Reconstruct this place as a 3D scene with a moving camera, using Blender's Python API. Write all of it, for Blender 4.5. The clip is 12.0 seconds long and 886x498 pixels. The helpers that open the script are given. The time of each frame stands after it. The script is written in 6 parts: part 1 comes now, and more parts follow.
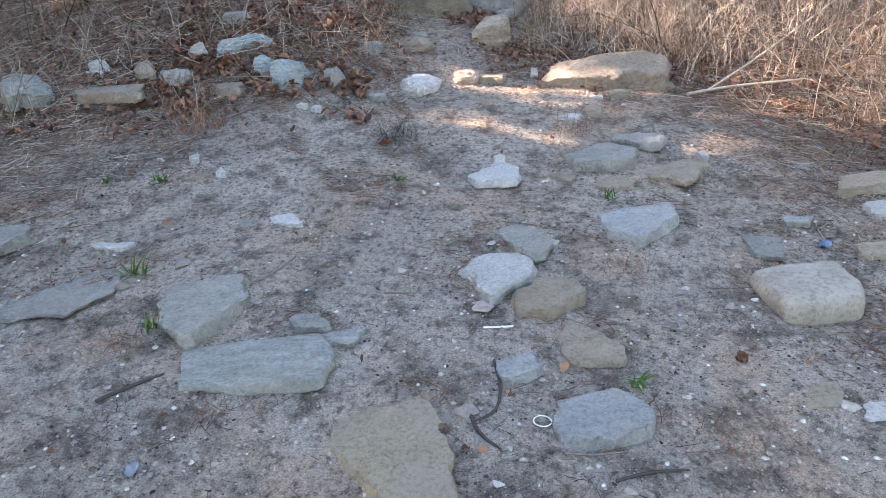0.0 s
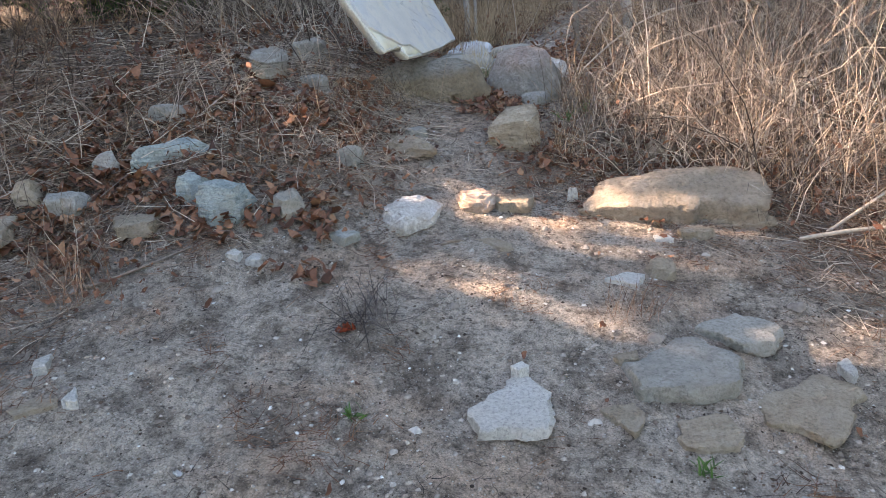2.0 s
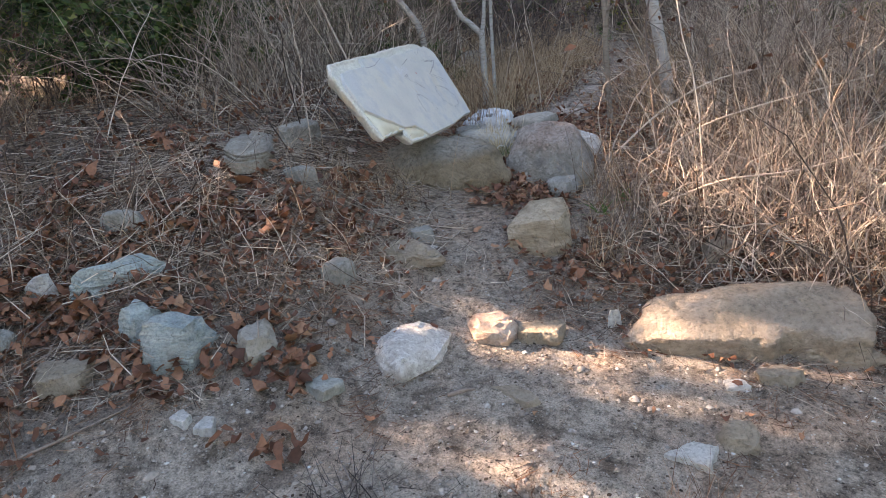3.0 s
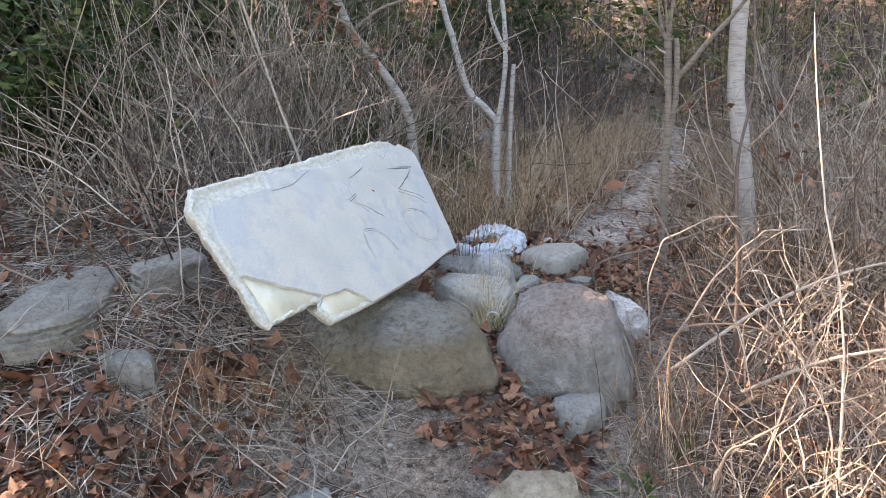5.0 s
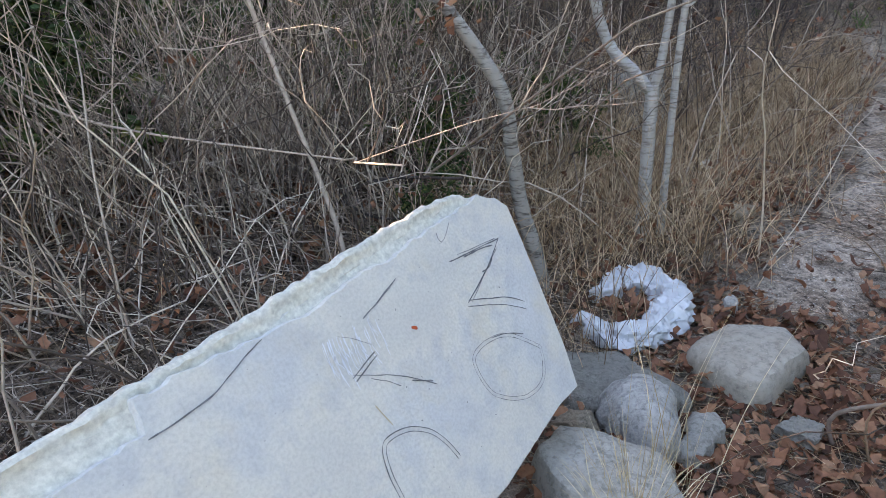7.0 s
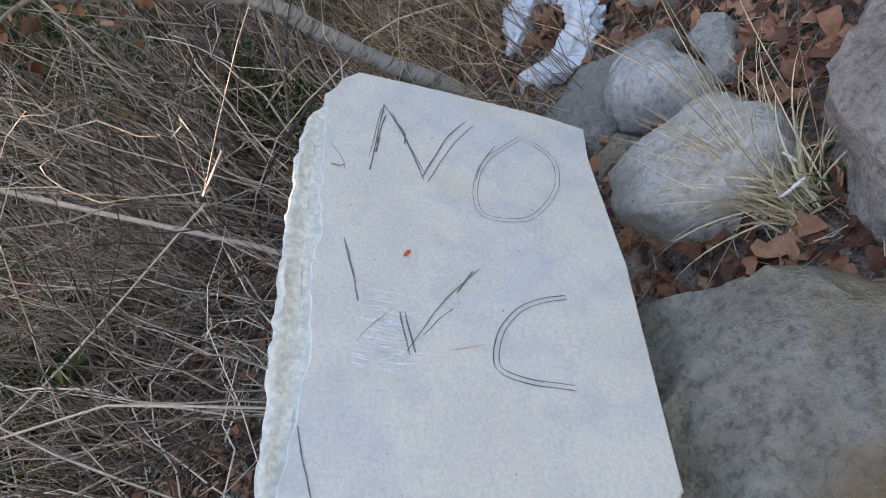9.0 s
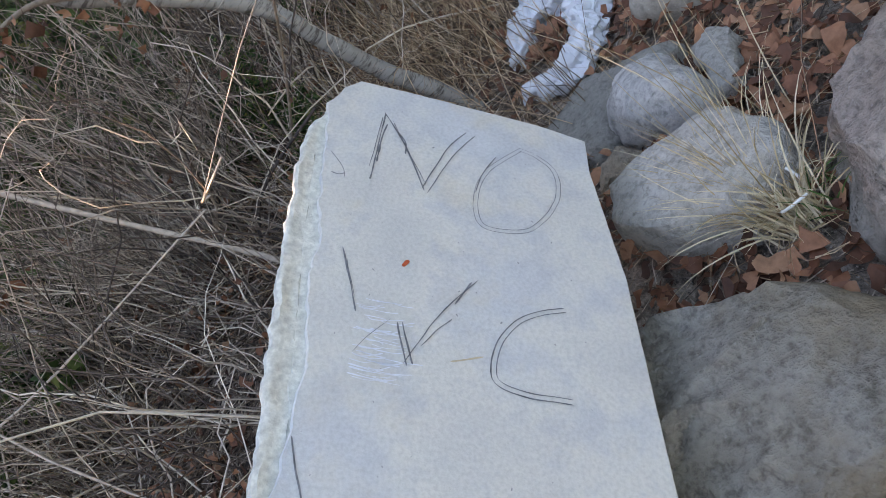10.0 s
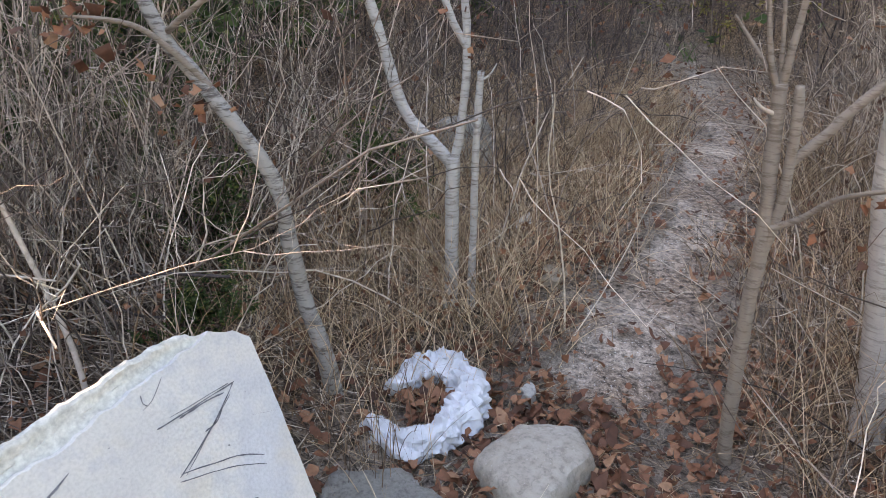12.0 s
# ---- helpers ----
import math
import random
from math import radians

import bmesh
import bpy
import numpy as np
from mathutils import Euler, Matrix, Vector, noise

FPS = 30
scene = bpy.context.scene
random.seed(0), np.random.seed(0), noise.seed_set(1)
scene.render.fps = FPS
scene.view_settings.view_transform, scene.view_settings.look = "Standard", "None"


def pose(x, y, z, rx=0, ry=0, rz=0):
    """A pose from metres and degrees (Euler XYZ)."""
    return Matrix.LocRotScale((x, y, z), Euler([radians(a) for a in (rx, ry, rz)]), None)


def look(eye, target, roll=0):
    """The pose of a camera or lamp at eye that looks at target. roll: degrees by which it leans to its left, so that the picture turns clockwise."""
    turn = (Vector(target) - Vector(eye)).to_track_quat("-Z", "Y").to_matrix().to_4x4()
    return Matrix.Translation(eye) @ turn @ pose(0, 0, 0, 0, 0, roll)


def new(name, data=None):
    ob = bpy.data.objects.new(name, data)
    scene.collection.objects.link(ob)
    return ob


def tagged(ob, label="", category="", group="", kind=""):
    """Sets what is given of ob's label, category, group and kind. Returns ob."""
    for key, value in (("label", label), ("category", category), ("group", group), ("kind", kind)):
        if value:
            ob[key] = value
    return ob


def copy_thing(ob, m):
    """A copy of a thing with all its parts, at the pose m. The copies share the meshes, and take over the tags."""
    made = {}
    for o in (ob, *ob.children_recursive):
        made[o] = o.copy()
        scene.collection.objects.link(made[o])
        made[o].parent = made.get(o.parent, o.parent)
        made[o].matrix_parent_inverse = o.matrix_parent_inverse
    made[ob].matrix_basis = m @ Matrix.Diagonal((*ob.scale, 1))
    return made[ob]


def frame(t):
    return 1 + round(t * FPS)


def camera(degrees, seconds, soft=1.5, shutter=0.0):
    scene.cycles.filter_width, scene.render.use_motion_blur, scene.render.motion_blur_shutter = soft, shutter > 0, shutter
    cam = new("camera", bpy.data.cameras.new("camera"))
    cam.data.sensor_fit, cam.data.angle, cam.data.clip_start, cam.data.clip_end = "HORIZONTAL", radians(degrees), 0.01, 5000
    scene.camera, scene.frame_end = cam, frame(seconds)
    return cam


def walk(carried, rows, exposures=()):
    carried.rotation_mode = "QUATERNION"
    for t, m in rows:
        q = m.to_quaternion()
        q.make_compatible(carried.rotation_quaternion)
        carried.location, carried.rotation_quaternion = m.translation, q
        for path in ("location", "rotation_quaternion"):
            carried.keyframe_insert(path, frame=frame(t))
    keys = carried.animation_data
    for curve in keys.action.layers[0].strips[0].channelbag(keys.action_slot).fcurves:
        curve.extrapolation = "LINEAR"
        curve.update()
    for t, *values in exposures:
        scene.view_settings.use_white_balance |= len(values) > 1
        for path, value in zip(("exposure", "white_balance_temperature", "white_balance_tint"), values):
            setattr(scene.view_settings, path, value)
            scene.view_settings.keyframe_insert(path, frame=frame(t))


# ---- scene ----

cam = camera(65.5, 12.0, soft=0.8)
PATH = [
    (0, (0.0, 0.0, 1.5), (-0.178, 1.808, 0.665), -4.5),
    (0.5, (-0.003, 0.426, 1.525), (-0.063, 2.234, 0.671), -4.3),
    (1, (0.043, 0.839, 1.566), (-0.184, 2.661, 0.774), -4.2),
    (1.5, (0.006, 1.224, 1.633), (-0.216, 3.042, 0.83), -3.0),
    (2, (0.036, 1.576, 1.663), (-0.216, 3.407, 0.899), -4.4),
    (2.5, (0.06, 1.89, 1.67), (-0.32, 3.728, 0.978), -5.3),
    (3, (0.044, 2.334, 1.768), (-0.286, 4.196, 1.118), -6.0),
    (3.2, (0.039, 2.483, 1.784), (-0.23, 4.355, 1.135), -6.2),
    (4.8, (0.105, 3.722, 1.925), (-0.3, 5.612, 1.415), -0.0),
    (5, (0.082, 3.887, 1.915), (-0.329, 5.772, 1.386), -0.6),
    (5.5, (0.077, 4.343, 2.019), (-0.535, 6.186, 1.54), -2.3),
    (6, (-0.03, 4.767, 2.076), (-0.776, 6.562, 1.604), -2.6),
    (6.5, (-0.169, 5.115, 2.161), (-0.907, 6.861, 1.522), -2.9),
    (7, (-0.199, 5.28, 2.125), (-0.922, 6.953, 1.3), -3.3),
    (7.5, (-0.195, 5.373, 2.066), (-0.912, 6.953, 1.071), -17.7),
    (7.7, (-0.173, 5.4, 2.076), (-0.914, 6.911, 0.994), -30.7),
    (9.3, (-0.241, 5.494, 1.951), (-1.052, 7.006, 0.924), -61.0),
    (9.5, (-0.238, 5.496, 1.952), (-1.047, 7.012, 0.927), -60.5),
    (10, (-0.233, 5.493, 1.957), (-1.03, 7.019, 0.939), -59.5),
    (10.5, (-0.219, 5.47, 1.975), (-0.989, 7.012, 0.959), -49.3),
    (11, (-0.192, 5.406, 2.044), (-0.831, 6.985, 0.996), -23.0),
    (11.5, (-0.098, 5.5, 2.141), (-0.595, 7.127, 1.089), -6.6),
    (12, (-0.005, 5.643, 2.304), (-0.394, 7.417, 1.467), 0.1),
]
walk(cam, [(t, look(eye, target, roll)) for t, eye, target, roll in PATH],
     exposures=[(0.0, 3.25, 6600, 15), (1.0, 3.10, 6850, 15), (1.5, 3.08, 6900, 15), (2.5, 2.92, 7250, 16), (3.2, 2.95, 7200, 17), (5.0, 3.45, 7350, 17), (5.5, 3.32, 7250, 17), (6.0, 3.27, 7250, 17), (7.0, 3.23, 7300, 16), (7.7, 3.35, 7700, 17), (9.5, 3.13, 7500, 18), (11.0, 3.12, 7500, 18), (11.5, 3.1, 7600, 18), (12.0, 3.48, 8000, 21)])

# ---- world, sun ----
SUN = Vector((-0.86, 0.16, 0.48)).normalized()      # towards the sun
world = bpy.data.worlds.new("sky")
scene.world = world
world.use_nodes = True
wn = world.node_tree.nodes
sky = wn.new("ShaderNodeTexSky")
sky.sky_type, sky.sun_disc = "NISHITA", False
sky.sun_elevation = math.asin(SUN.z)
sky.sun_rotation = math.atan2(SUN.x, SUN.y)
sky.air_density, sky.dust_density = 1.2, 2.0
wn["Background"].inputs["Strength"].default_value = 0.10
world.node_tree.links.new(sky.outputs[0], wn["Background"].inputs["Color"])
sun = new("sun", bpy.data.lights.new("sun", "SUN"))
sun.data.energy, sun.data.angle, sun.data.color = 4.6, radians(0.6), (1.0, 0.77, 0.58)
sun.matrix_world = look(SUN * 40, (0, 0, 0))


# ---- materials ----
def nodes_of(name, rough):
    m = bpy.data.materials.new(name)
    m.use_nodes = True
    nt = m.node_tree
    b = nt.nodes["Principled BSDF"]
    b.inputs["Roughness"].default_value = rough
    b.inputs["Specular IOR Level"].default_value = 0.25
    return m, nt, b


def tex(nt, scale, detail=6.0, rough=0.6, coords="Object", stretch=(1, 1, 1), kind="ShaderNodeTexNoise"):
    c = nt.nodes.new("ShaderNodeTexCoord")
    mp = nt.nodes.new("ShaderNodeMapping")
    mp.inputs["Scale"].default_value = stretch
    n = nt.nodes.new(kind)
    n.inputs["Scale"].default_value = scale
    if kind == "ShaderNodeTexNoise":
        n.inputs["Detail"].default_value, n.inputs["Roughness"].default_value = detail, rough
    nt.links.new(c.outputs[coords], mp.inputs["Vector"])
    nt.links.new(mp.outputs[0], n.inputs["Vector"])
    return n.outputs[0]


def ramp(nt, value, *stops):
    r = nt.nodes.new("ShaderNodeValToRGB")
    e = r.color_ramp.elements
    while len(e) < len(stops):
        e.new(0.5)
    for k, (at, col) in zip(e, stops):
        k.position, k.color = at, (*col, 1.0) if len(col) == 3 else col
    nt.links.new(value, r.inputs[0])
    return r.outputs[0]


def mix(nt, fac, a, b, mode="MIX"):
    m = nt.nodes.new("ShaderNodeMix")
    m.data_type, m.blend_type = "RGBA", mode
    for socket, v in ((m.inputs[0], fac), (m.inputs[6], a), (m.inputs[7], b)):
        if isinstance(v, (int, float)):
            socket.default_value = v
        elif isinstance(v, tuple):
            socket.default_value = (*v, 1.0)
        else:
            nt.links.new(v, socket)
    return m.outputs[2]


def bump(nt, b, height, strength, distance):
    n = nt.nodes.new("ShaderNodeBump")
    n.inputs["Strength"].default_value, n.inputs["Distance"].default_value = strength, distance
    nt.links.new(height, n.inputs["Height"])
    nt.links.new(n.outputs[0], b.inputs["Normal"])


def math_node(nt, op, a, b):
    m = nt.nodes.new("ShaderNodeMath")
    m.operation = op
    for socket, v in zip(m.inputs, (a, b)):
        if isinstance(v, (int, float)):
            socket.default_value = v
        else:
            nt.links.new(v, socket)
    return m.outputs[0]


W3 = lambda v: (v, v, v)


def rock_material(name, a, b, c, scale=9.0, stretch=(1, 1, 1), strength=0.7, veins=0.0, soiled=0.45, relief=0.02, grain=0.7):
    m, nt, p = nodes_of(name, 0.85)
    big = tex(nt, scale, 8, 0.65, stretch=stretch)
    fine = tex(nt, scale * 9, 5, 0.7)
    col = ramp(nt, big, (0.32, a), (0.5, b), (0.68, c))
    col = mix(nt, 1.0, col, ramp(nt, fine, (0.34, W3(0.85 - 0.27 * grain)), (0.5, W3(1.0)), (0.68, W3(1.06 + 0.12 * grain))), "MULTIPLY")
    crack = tex(nt, scale * 0.55, 5, 0.62, stretch=stretch)
    col = mix(nt, ramp(nt, crack, (0.482, W3(0.0)), (0.489, W3(0.28)), (0.496, W3(0.0))), col, (0.11, 0.095, 0.08))
    for size, at, tone in ((60, 0.09, (0.62, 0.60, 0.56)), (36, 0.08, (0.10, 0.085, 0.07))):
        speck = tex(nt, size, kind="ShaderNodeTexVoronoi")
        col = mix(nt, ramp(nt, speck, (at, W3(0.3)), (at + 0.07, W3(0.0))), col, tone)
    dirt = ramp(nt, tex(nt, scale * 0.6, 9, 0.75), (0.47, W3(0.0)), (0.66, W3(soiled)))
    col = mix(nt, dirt, col, (0.27, 0.22, 0.175))
    if veins:
        wave = tex(nt, scale * 1.4, 9, 0.8, stretch=(1, 3, 2))
        col = mix(nt, ramp(nt, wave, (0.53, W3(0.0)), (0.58, W3(veins))), col, (0.72, 0.70, 0.67))
    info = nt.nodes.new("ShaderNodeObjectInfo")
    tone = math_node(nt, "ADD", math_node(nt, "MULTIPLY", info.outputs["Random"], 0.3), 0.85)
    col = mix(nt, 1.0, col, tone, "MULTIPLY")
    nt.links.new(col, p.inputs["Base Color"])
    h = math_node(nt, "ADD", math_node(nt, "MULTIPLY", big, 1.0), math_node(nt, "MULTIPLY", fine, grain))
    bump(nt, p, h, strength, relief)
    return m


ochre = rock_material("ochre_sandstone", (0.28, 0.235, 0.165), (0.35, 0.295, 0.21), (0.40, 0.345, 0.265), 7)
green = rock_material("green_schist", (0.25, 0.26, 0.24), (0.34, 0.35, 0.325), (0.44, 0.445, 0.41), 8, (1, 4, 1), 1.0)
grey = rock_material("grey_stone", (0.29, 0.28, 0.255), (0.38, 0.37, 0.34), (0.46, 0.45, 0.42), 8, strength=1.0, relief=0.03)
blue = rock_material("blue_grey_stone", (0.30, 0.31, 0.305), (0.40, 0.405, 0.40), (0.48, 0.485, 0.47), 8, strength=1.0, relief=0.03)
tan = rock_material("tan_stone", (0.33, 0.26, 0.195), (0.42, 0.35, 0.27), (0.50, 0.43, 0.35), 9, strength=1.0, relief=0.03)
white = rock_material("white_stone", (0.58, 0.56, 0.52), (0.71, 0.69, 0.66), (0.79, 0.78, 0.76), 10, strength=1.0, soiled=0.28, relief=0.03)
block = rock_material("buff_block", (0.26, 0.235, 0.20), (0.34, 0.31, 0.265), (0.40, 0.37, 0.32), 6, strength=0.5, soiled=0.3)
quartz = rock_material("quartz_stone", (0.40, 0.36, 0.32), (0.58, 0.55, 0.52), (0.72, 0.70, 0.68), 11, veins=0.9, strength=1.0)
pink = rock_material("pinkish_stone", (0.36, 0.24, 0.18), (0.44, 0.32, 0.25), (0.46, 0.38, 0.32), 9)
schist = rock_material("layered_schist", (0.27, 0.33, 0.34), (0.43, 0.49, 0.48), (0.55, 0.59, 0.56), 10, (1, 1, 6), 1.0)
strata = rock_material("layered_tan_slab", (0.27, 0.245, 0.205), (0.37, 0.345, 0.30), (0.46, 0.43, 0.38), 8, (3, 1, 5), 1.0, relief=0.03)
bigrock = rock_material("pale_sandstone", (0.33, 0.265, 0.20), (0.45, 0.365, 0.285), (0.52, 0.44, 0.36), 5, (1, 1.5, 3), 1.0, relief=0.045)
buff = rock_material("buff_layered_rock", (0.26, 0.205, 0.14), (0.44, 0.365, 0.27), (0.56, 0.49, 0.39), 6, (1, 1, 5), 1.0, relief=0.03)
smooth_tan = rock_material("smooth_tan_grey_stone", (0.34, 0.30, 0.25), (0.40, 0.365, 0.315), (0.45, 0.42, 0.37), 5, strength=0.6, soiled=0.2, relief=0.02, grain=0.5)
pale_grey = rock_material("pale_grey_stone", (0.38, 0.35, 0.30), (0.48, 0.455, 0.41), (0.58, 0.56, 0.53), 6, strength=1.0, relief=0.025)
milky = rock_material("milky_quartz", (0.42, 0.42, 0.42), (0.60, 0.59, 0.58), (0.76, 0.75, 0.74), 7, (1, 3, 1), 1.0, veins=0.6, soiled=0.2, relief=0.03)
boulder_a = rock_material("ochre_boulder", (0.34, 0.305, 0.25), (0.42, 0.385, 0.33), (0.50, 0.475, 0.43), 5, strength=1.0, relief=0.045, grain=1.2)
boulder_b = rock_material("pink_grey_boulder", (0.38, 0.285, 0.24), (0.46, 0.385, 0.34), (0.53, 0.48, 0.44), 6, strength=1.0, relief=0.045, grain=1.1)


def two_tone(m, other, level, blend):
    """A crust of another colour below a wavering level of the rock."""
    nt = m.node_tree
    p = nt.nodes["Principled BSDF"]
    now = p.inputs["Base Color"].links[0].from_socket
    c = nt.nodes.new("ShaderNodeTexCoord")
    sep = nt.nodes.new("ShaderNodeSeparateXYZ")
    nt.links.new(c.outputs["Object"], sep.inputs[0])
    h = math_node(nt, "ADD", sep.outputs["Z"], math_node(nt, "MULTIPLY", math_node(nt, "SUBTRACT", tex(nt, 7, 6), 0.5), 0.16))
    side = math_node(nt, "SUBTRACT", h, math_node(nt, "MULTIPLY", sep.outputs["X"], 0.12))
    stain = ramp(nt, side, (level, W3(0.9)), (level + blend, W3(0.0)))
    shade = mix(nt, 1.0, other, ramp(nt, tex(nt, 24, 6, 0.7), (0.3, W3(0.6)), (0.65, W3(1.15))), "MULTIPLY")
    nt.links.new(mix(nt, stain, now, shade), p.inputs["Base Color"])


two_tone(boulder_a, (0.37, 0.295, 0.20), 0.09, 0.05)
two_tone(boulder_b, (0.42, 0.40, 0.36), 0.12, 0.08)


def soil_material():
    m, nt, p = nodes_of("sandy_soil", 0.95)
    big, mid, fine = tex(nt, 1.6, 6), tex(nt, 9, 8, 0.7), tex(nt, 150, 4, 0.75)
    clod = tex(nt, 38, 6, 0.75)
    patch = tex(nt, 4.5, 5, 0.6)
    sand = ramp(nt, big, (0.35, (0.39, 0.335, 0.287)), (0.6, (0.515, 0.445, 0.38)))
    sand = mix(nt, ramp(nt, tex(nt, 2.0, 5), (0.50, W3(0.0)), (0.62, W3(0.8))), sand, (0.51, 0.375, 0.285))
    sand = mix(nt, ramp(nt, patch, (0.49, W3(0.0)), (0.64, W3(0.68))), sand, (0.16, 0.128, 0.106))
    sand = mix(nt, ramp(nt, mid, (0.50, W3(0.0)), (0.65, W3(0.75))), sand, (0.14, 0.11, 0.09))
    att = nt.nodes.new("ShaderNodeAttribute")
    att.attribute_name = "litter"
    duff = ramp(nt, clod, (0.35, (0.05, 0.036, 0.027)), (0.5, (0.17, 0.125, 0.095)), (0.65, (0.36, 0.28, 0.215)))
    col = mix(nt, att.outputs["Fac"], sand, duff)
    col = mix(nt, 1.0, col, ramp(nt, clod, (0.37, W3(0.42)), (0.47, W3(0.98)), (0.62, W3(1.28))), "MULTIPLY")
    col = mix(nt, 1.0, col, ramp(nt, fine, (0.35, W3(0.58)), (0.5, W3(1.0)), (0.65, W3(1.38))), "MULTIPLY")
    for size, at, pale in ((45, 0.10, (0.66, 0.63, 0.59)), (110, 0.12, (0.55, 0.52, 0.47)), (70, 0.10, (0.08, 0.065, 0.055))):
        grit = tex(nt, size, kind="ShaderNodeTexVoronoi")
        col = mix(nt, ramp(nt, grit, (at, W3(0.8)), (at + 0.06, W3(0.0))), col, pale)
    nt.links.new(col, p.inputs["Base Color"])
    h = math_node(nt, "ADD", math_node(nt, "ADD", mid, math_node(nt, "MULTIPLY", clod, 0.8)), math_node(nt, "MULTIPLY", fine, 0.45))
    worn = nt.nodes.new("ShaderNodeAttribute")
    worn.attribute_name = "trodden"
    h = math_node(nt, "MULTIPLY", h, math_node(nt, "SUBTRACT", 1.0, math_node(nt, "MULTIPLY", worn.outputs["Fac"], 0.9)))
    bump(nt, p, h, 1.0, 0.034)
    return m


def island_material(name, *stops, rough=0.8, through_light=0.0):
    """Each blade, twig or leaf of a mesh takes its own tone."""
    m, nt, p = nodes_of(name, rough)
    geo = nt.nodes.new("ShaderNodeNewGeometry")
    col = ramp(nt, geo.outputs["Random Per Island"], *stops)
    grain = tex(nt, 60, 3)
    col = mix(nt, 1.0, col, ramp(nt, grain, (0.3, W3(0.72)), (0.65, W3(1.12))), "MULTIPLY")
    nt.links.new(col, p.inputs["Base Color"])
    if through_light:
        t = nt.nodes.new("ShaderNodeBsdfTranslucent")
        nt.links.new(col, t.inputs["Color"])
        s = nt.nodes.new("ShaderNodeMixShader")
        s.inputs[0].default_value = through_light
        nt.links.new(p.outputs[0], s.inputs[1])
        nt.links.new(t.outputs[0], s.inputs[2])
        nt.links.new(s.outputs[0], nt.nodes["Material Output"].inputs["Surface"])
    return m


soil = soil_material()
straw = island_material("dry_grass", (0.0, (0.055, 0.04, 0.03)), (0.36, (0.19, 0.125, 0.082)), (0.66, (0.45, 0.32, 0.21)), (1.0, (0.76, 0.59, 0.41)), through_light=0.15)
trail_straw = island_material("trail_grass", (0.0, (0.10, 0.065, 0.042)), (0.3, (0.31, 0.205, 0.13)), (0.6, (0.55, 0.395, 0.255)), (1.0, (0.78, 0.61, 0.42)), through_light=0.15)
blonde = island_material("blonde_grass", (0.0, (0.40, 0.30, 0.17)), (0.5, (0.62, 0.50, 0.32)), (1.0, (0.74, 0.64, 0.46)), through_light=0.2)
twig = island_material("dead_twig", (0.0, (0.06, 0.046, 0.04)), (0.3, (0.19, 0.145, 0.122)), (0.62, (0.46, 0.37, 0.30)), (1.0, (0.80, 0.70, 0.58)))
brown_twig = island_material("brown_twig", (0.0, (0.04, 0.03, 0.026)), (0.5, (0.14, 0.10, 0.08)), (0.8, (0.30, 0.225, 0.175)), (1.0, (0.52, 0.42, 0.34)))
dark_twig = island_material("dark_twig", (0.0, (0.03, 0.023, 0.022)), (0.6, (0.10, 0.08, 0.075)), (1.0, (0.26, 0.21, 0.19)))
bleached = island_material("bleached_stalk", (0.0, (0.40, 0.325, 0.265)), (0.6, (0.54, 0.455, 0.38)), (1.0, (0.67, 0.59, 0.51)))
tan_stem = island_material("tan_stem", (0.0, (0.16, 0.105, 0.07)), (0.5, (0.36, 0.255, 0.175)), (1.0, (0.56, 0.44, 0.32)))
needle = island_material("brown_needle", (0.0, (0.13, 0.07, 0.045)), (0.5, (0.31, 0.18, 0.12)), (1.0, (0.54, 0.38, 0.28)))
dead_leaf = island_material("fallen_leaf", (0.0, (0.07, 0.034, 0.023)), (0.4, (0.19, 0.082, 0.048)), (0.75, (0.31, 0.145, 0.082)), (1.0, (0.39, 0.22, 0.13)), rough=0.6, through_light=0.15)
green_leaf = island_material("green_leaf", (0.0, (0.028, 0.05, 0.018)), (0.5, (0.058, 0.10, 0.032)), (0.85, (0.11, 0.16, 0.05)), (1.0, (0.26, 0.26, 0.08)), rough=0.55, through_light=0.3)
weed_leaf = island_material("weed_leaf", (0.0, (0.06, 0.12, 0.035)), (1.0, (0.12, 0.22, 0.06)), rough=0.5, through_light=0.3)
yellow_leaf = island_material("yellowing_leaf", (0.0, (0.16, 0.17, 0.05)), (0.6, (0.30, 0.29, 0.08)), (1.0, (0.44, 0.38, 0.12)), rough=0.6, through_light=0.3)
clod_mat = island_material("earth_clod", (0.0, (0.13, 0.10, 0.08)), (0.6, (0.28, 0.23, 0.19)), (1.0, (0.40, 0.34, 0.285)), rough=0.95)
pebble_mat = island_material("gravel", (0.0, (0.22, 0.18, 0.15)), (0.5, (0.37, 0.32, 0.275)), (0.85, (0.46, 0.41, 0.36)), (1.0, (0.58, 0.54, 0.49)), rough=0.85)

grit_mat = island_material("white_grit", (0.0, (0.50, 0.48, 0.45)), (1.0, (0.74, 0.73, 0.70)), rough=0.8)
humus_mat = island_material("plant_crumbs", (0.0, (0.035, 0.025, 0.02)), (0.6, (0.09, 0.062, 0.046)), (1.0, (0.20, 0.135, 0.095)), rough=0.95)


def bark_material(name, pale, dark, bands=0.6):
    m, nt, p = nodes_of(name, 0.8)
    big = tex(nt, 14, 6)
    band = tex(nt, 20, 7, 0.75, stretch=(0.8, 0.8, 4.5))
    col = ramp(nt, big, (0.3, tuple(v * 0.8 for v in pale)), (0.65, pale))
    col = mix(nt, ramp(nt, band, (0.50, W3(0.0)), (0.60, W3(bands))), col, dark)
    nt.links.new(col, p.inputs["Base Color"])
    bump(nt, p, band, 0.7, 0.008)
    return m


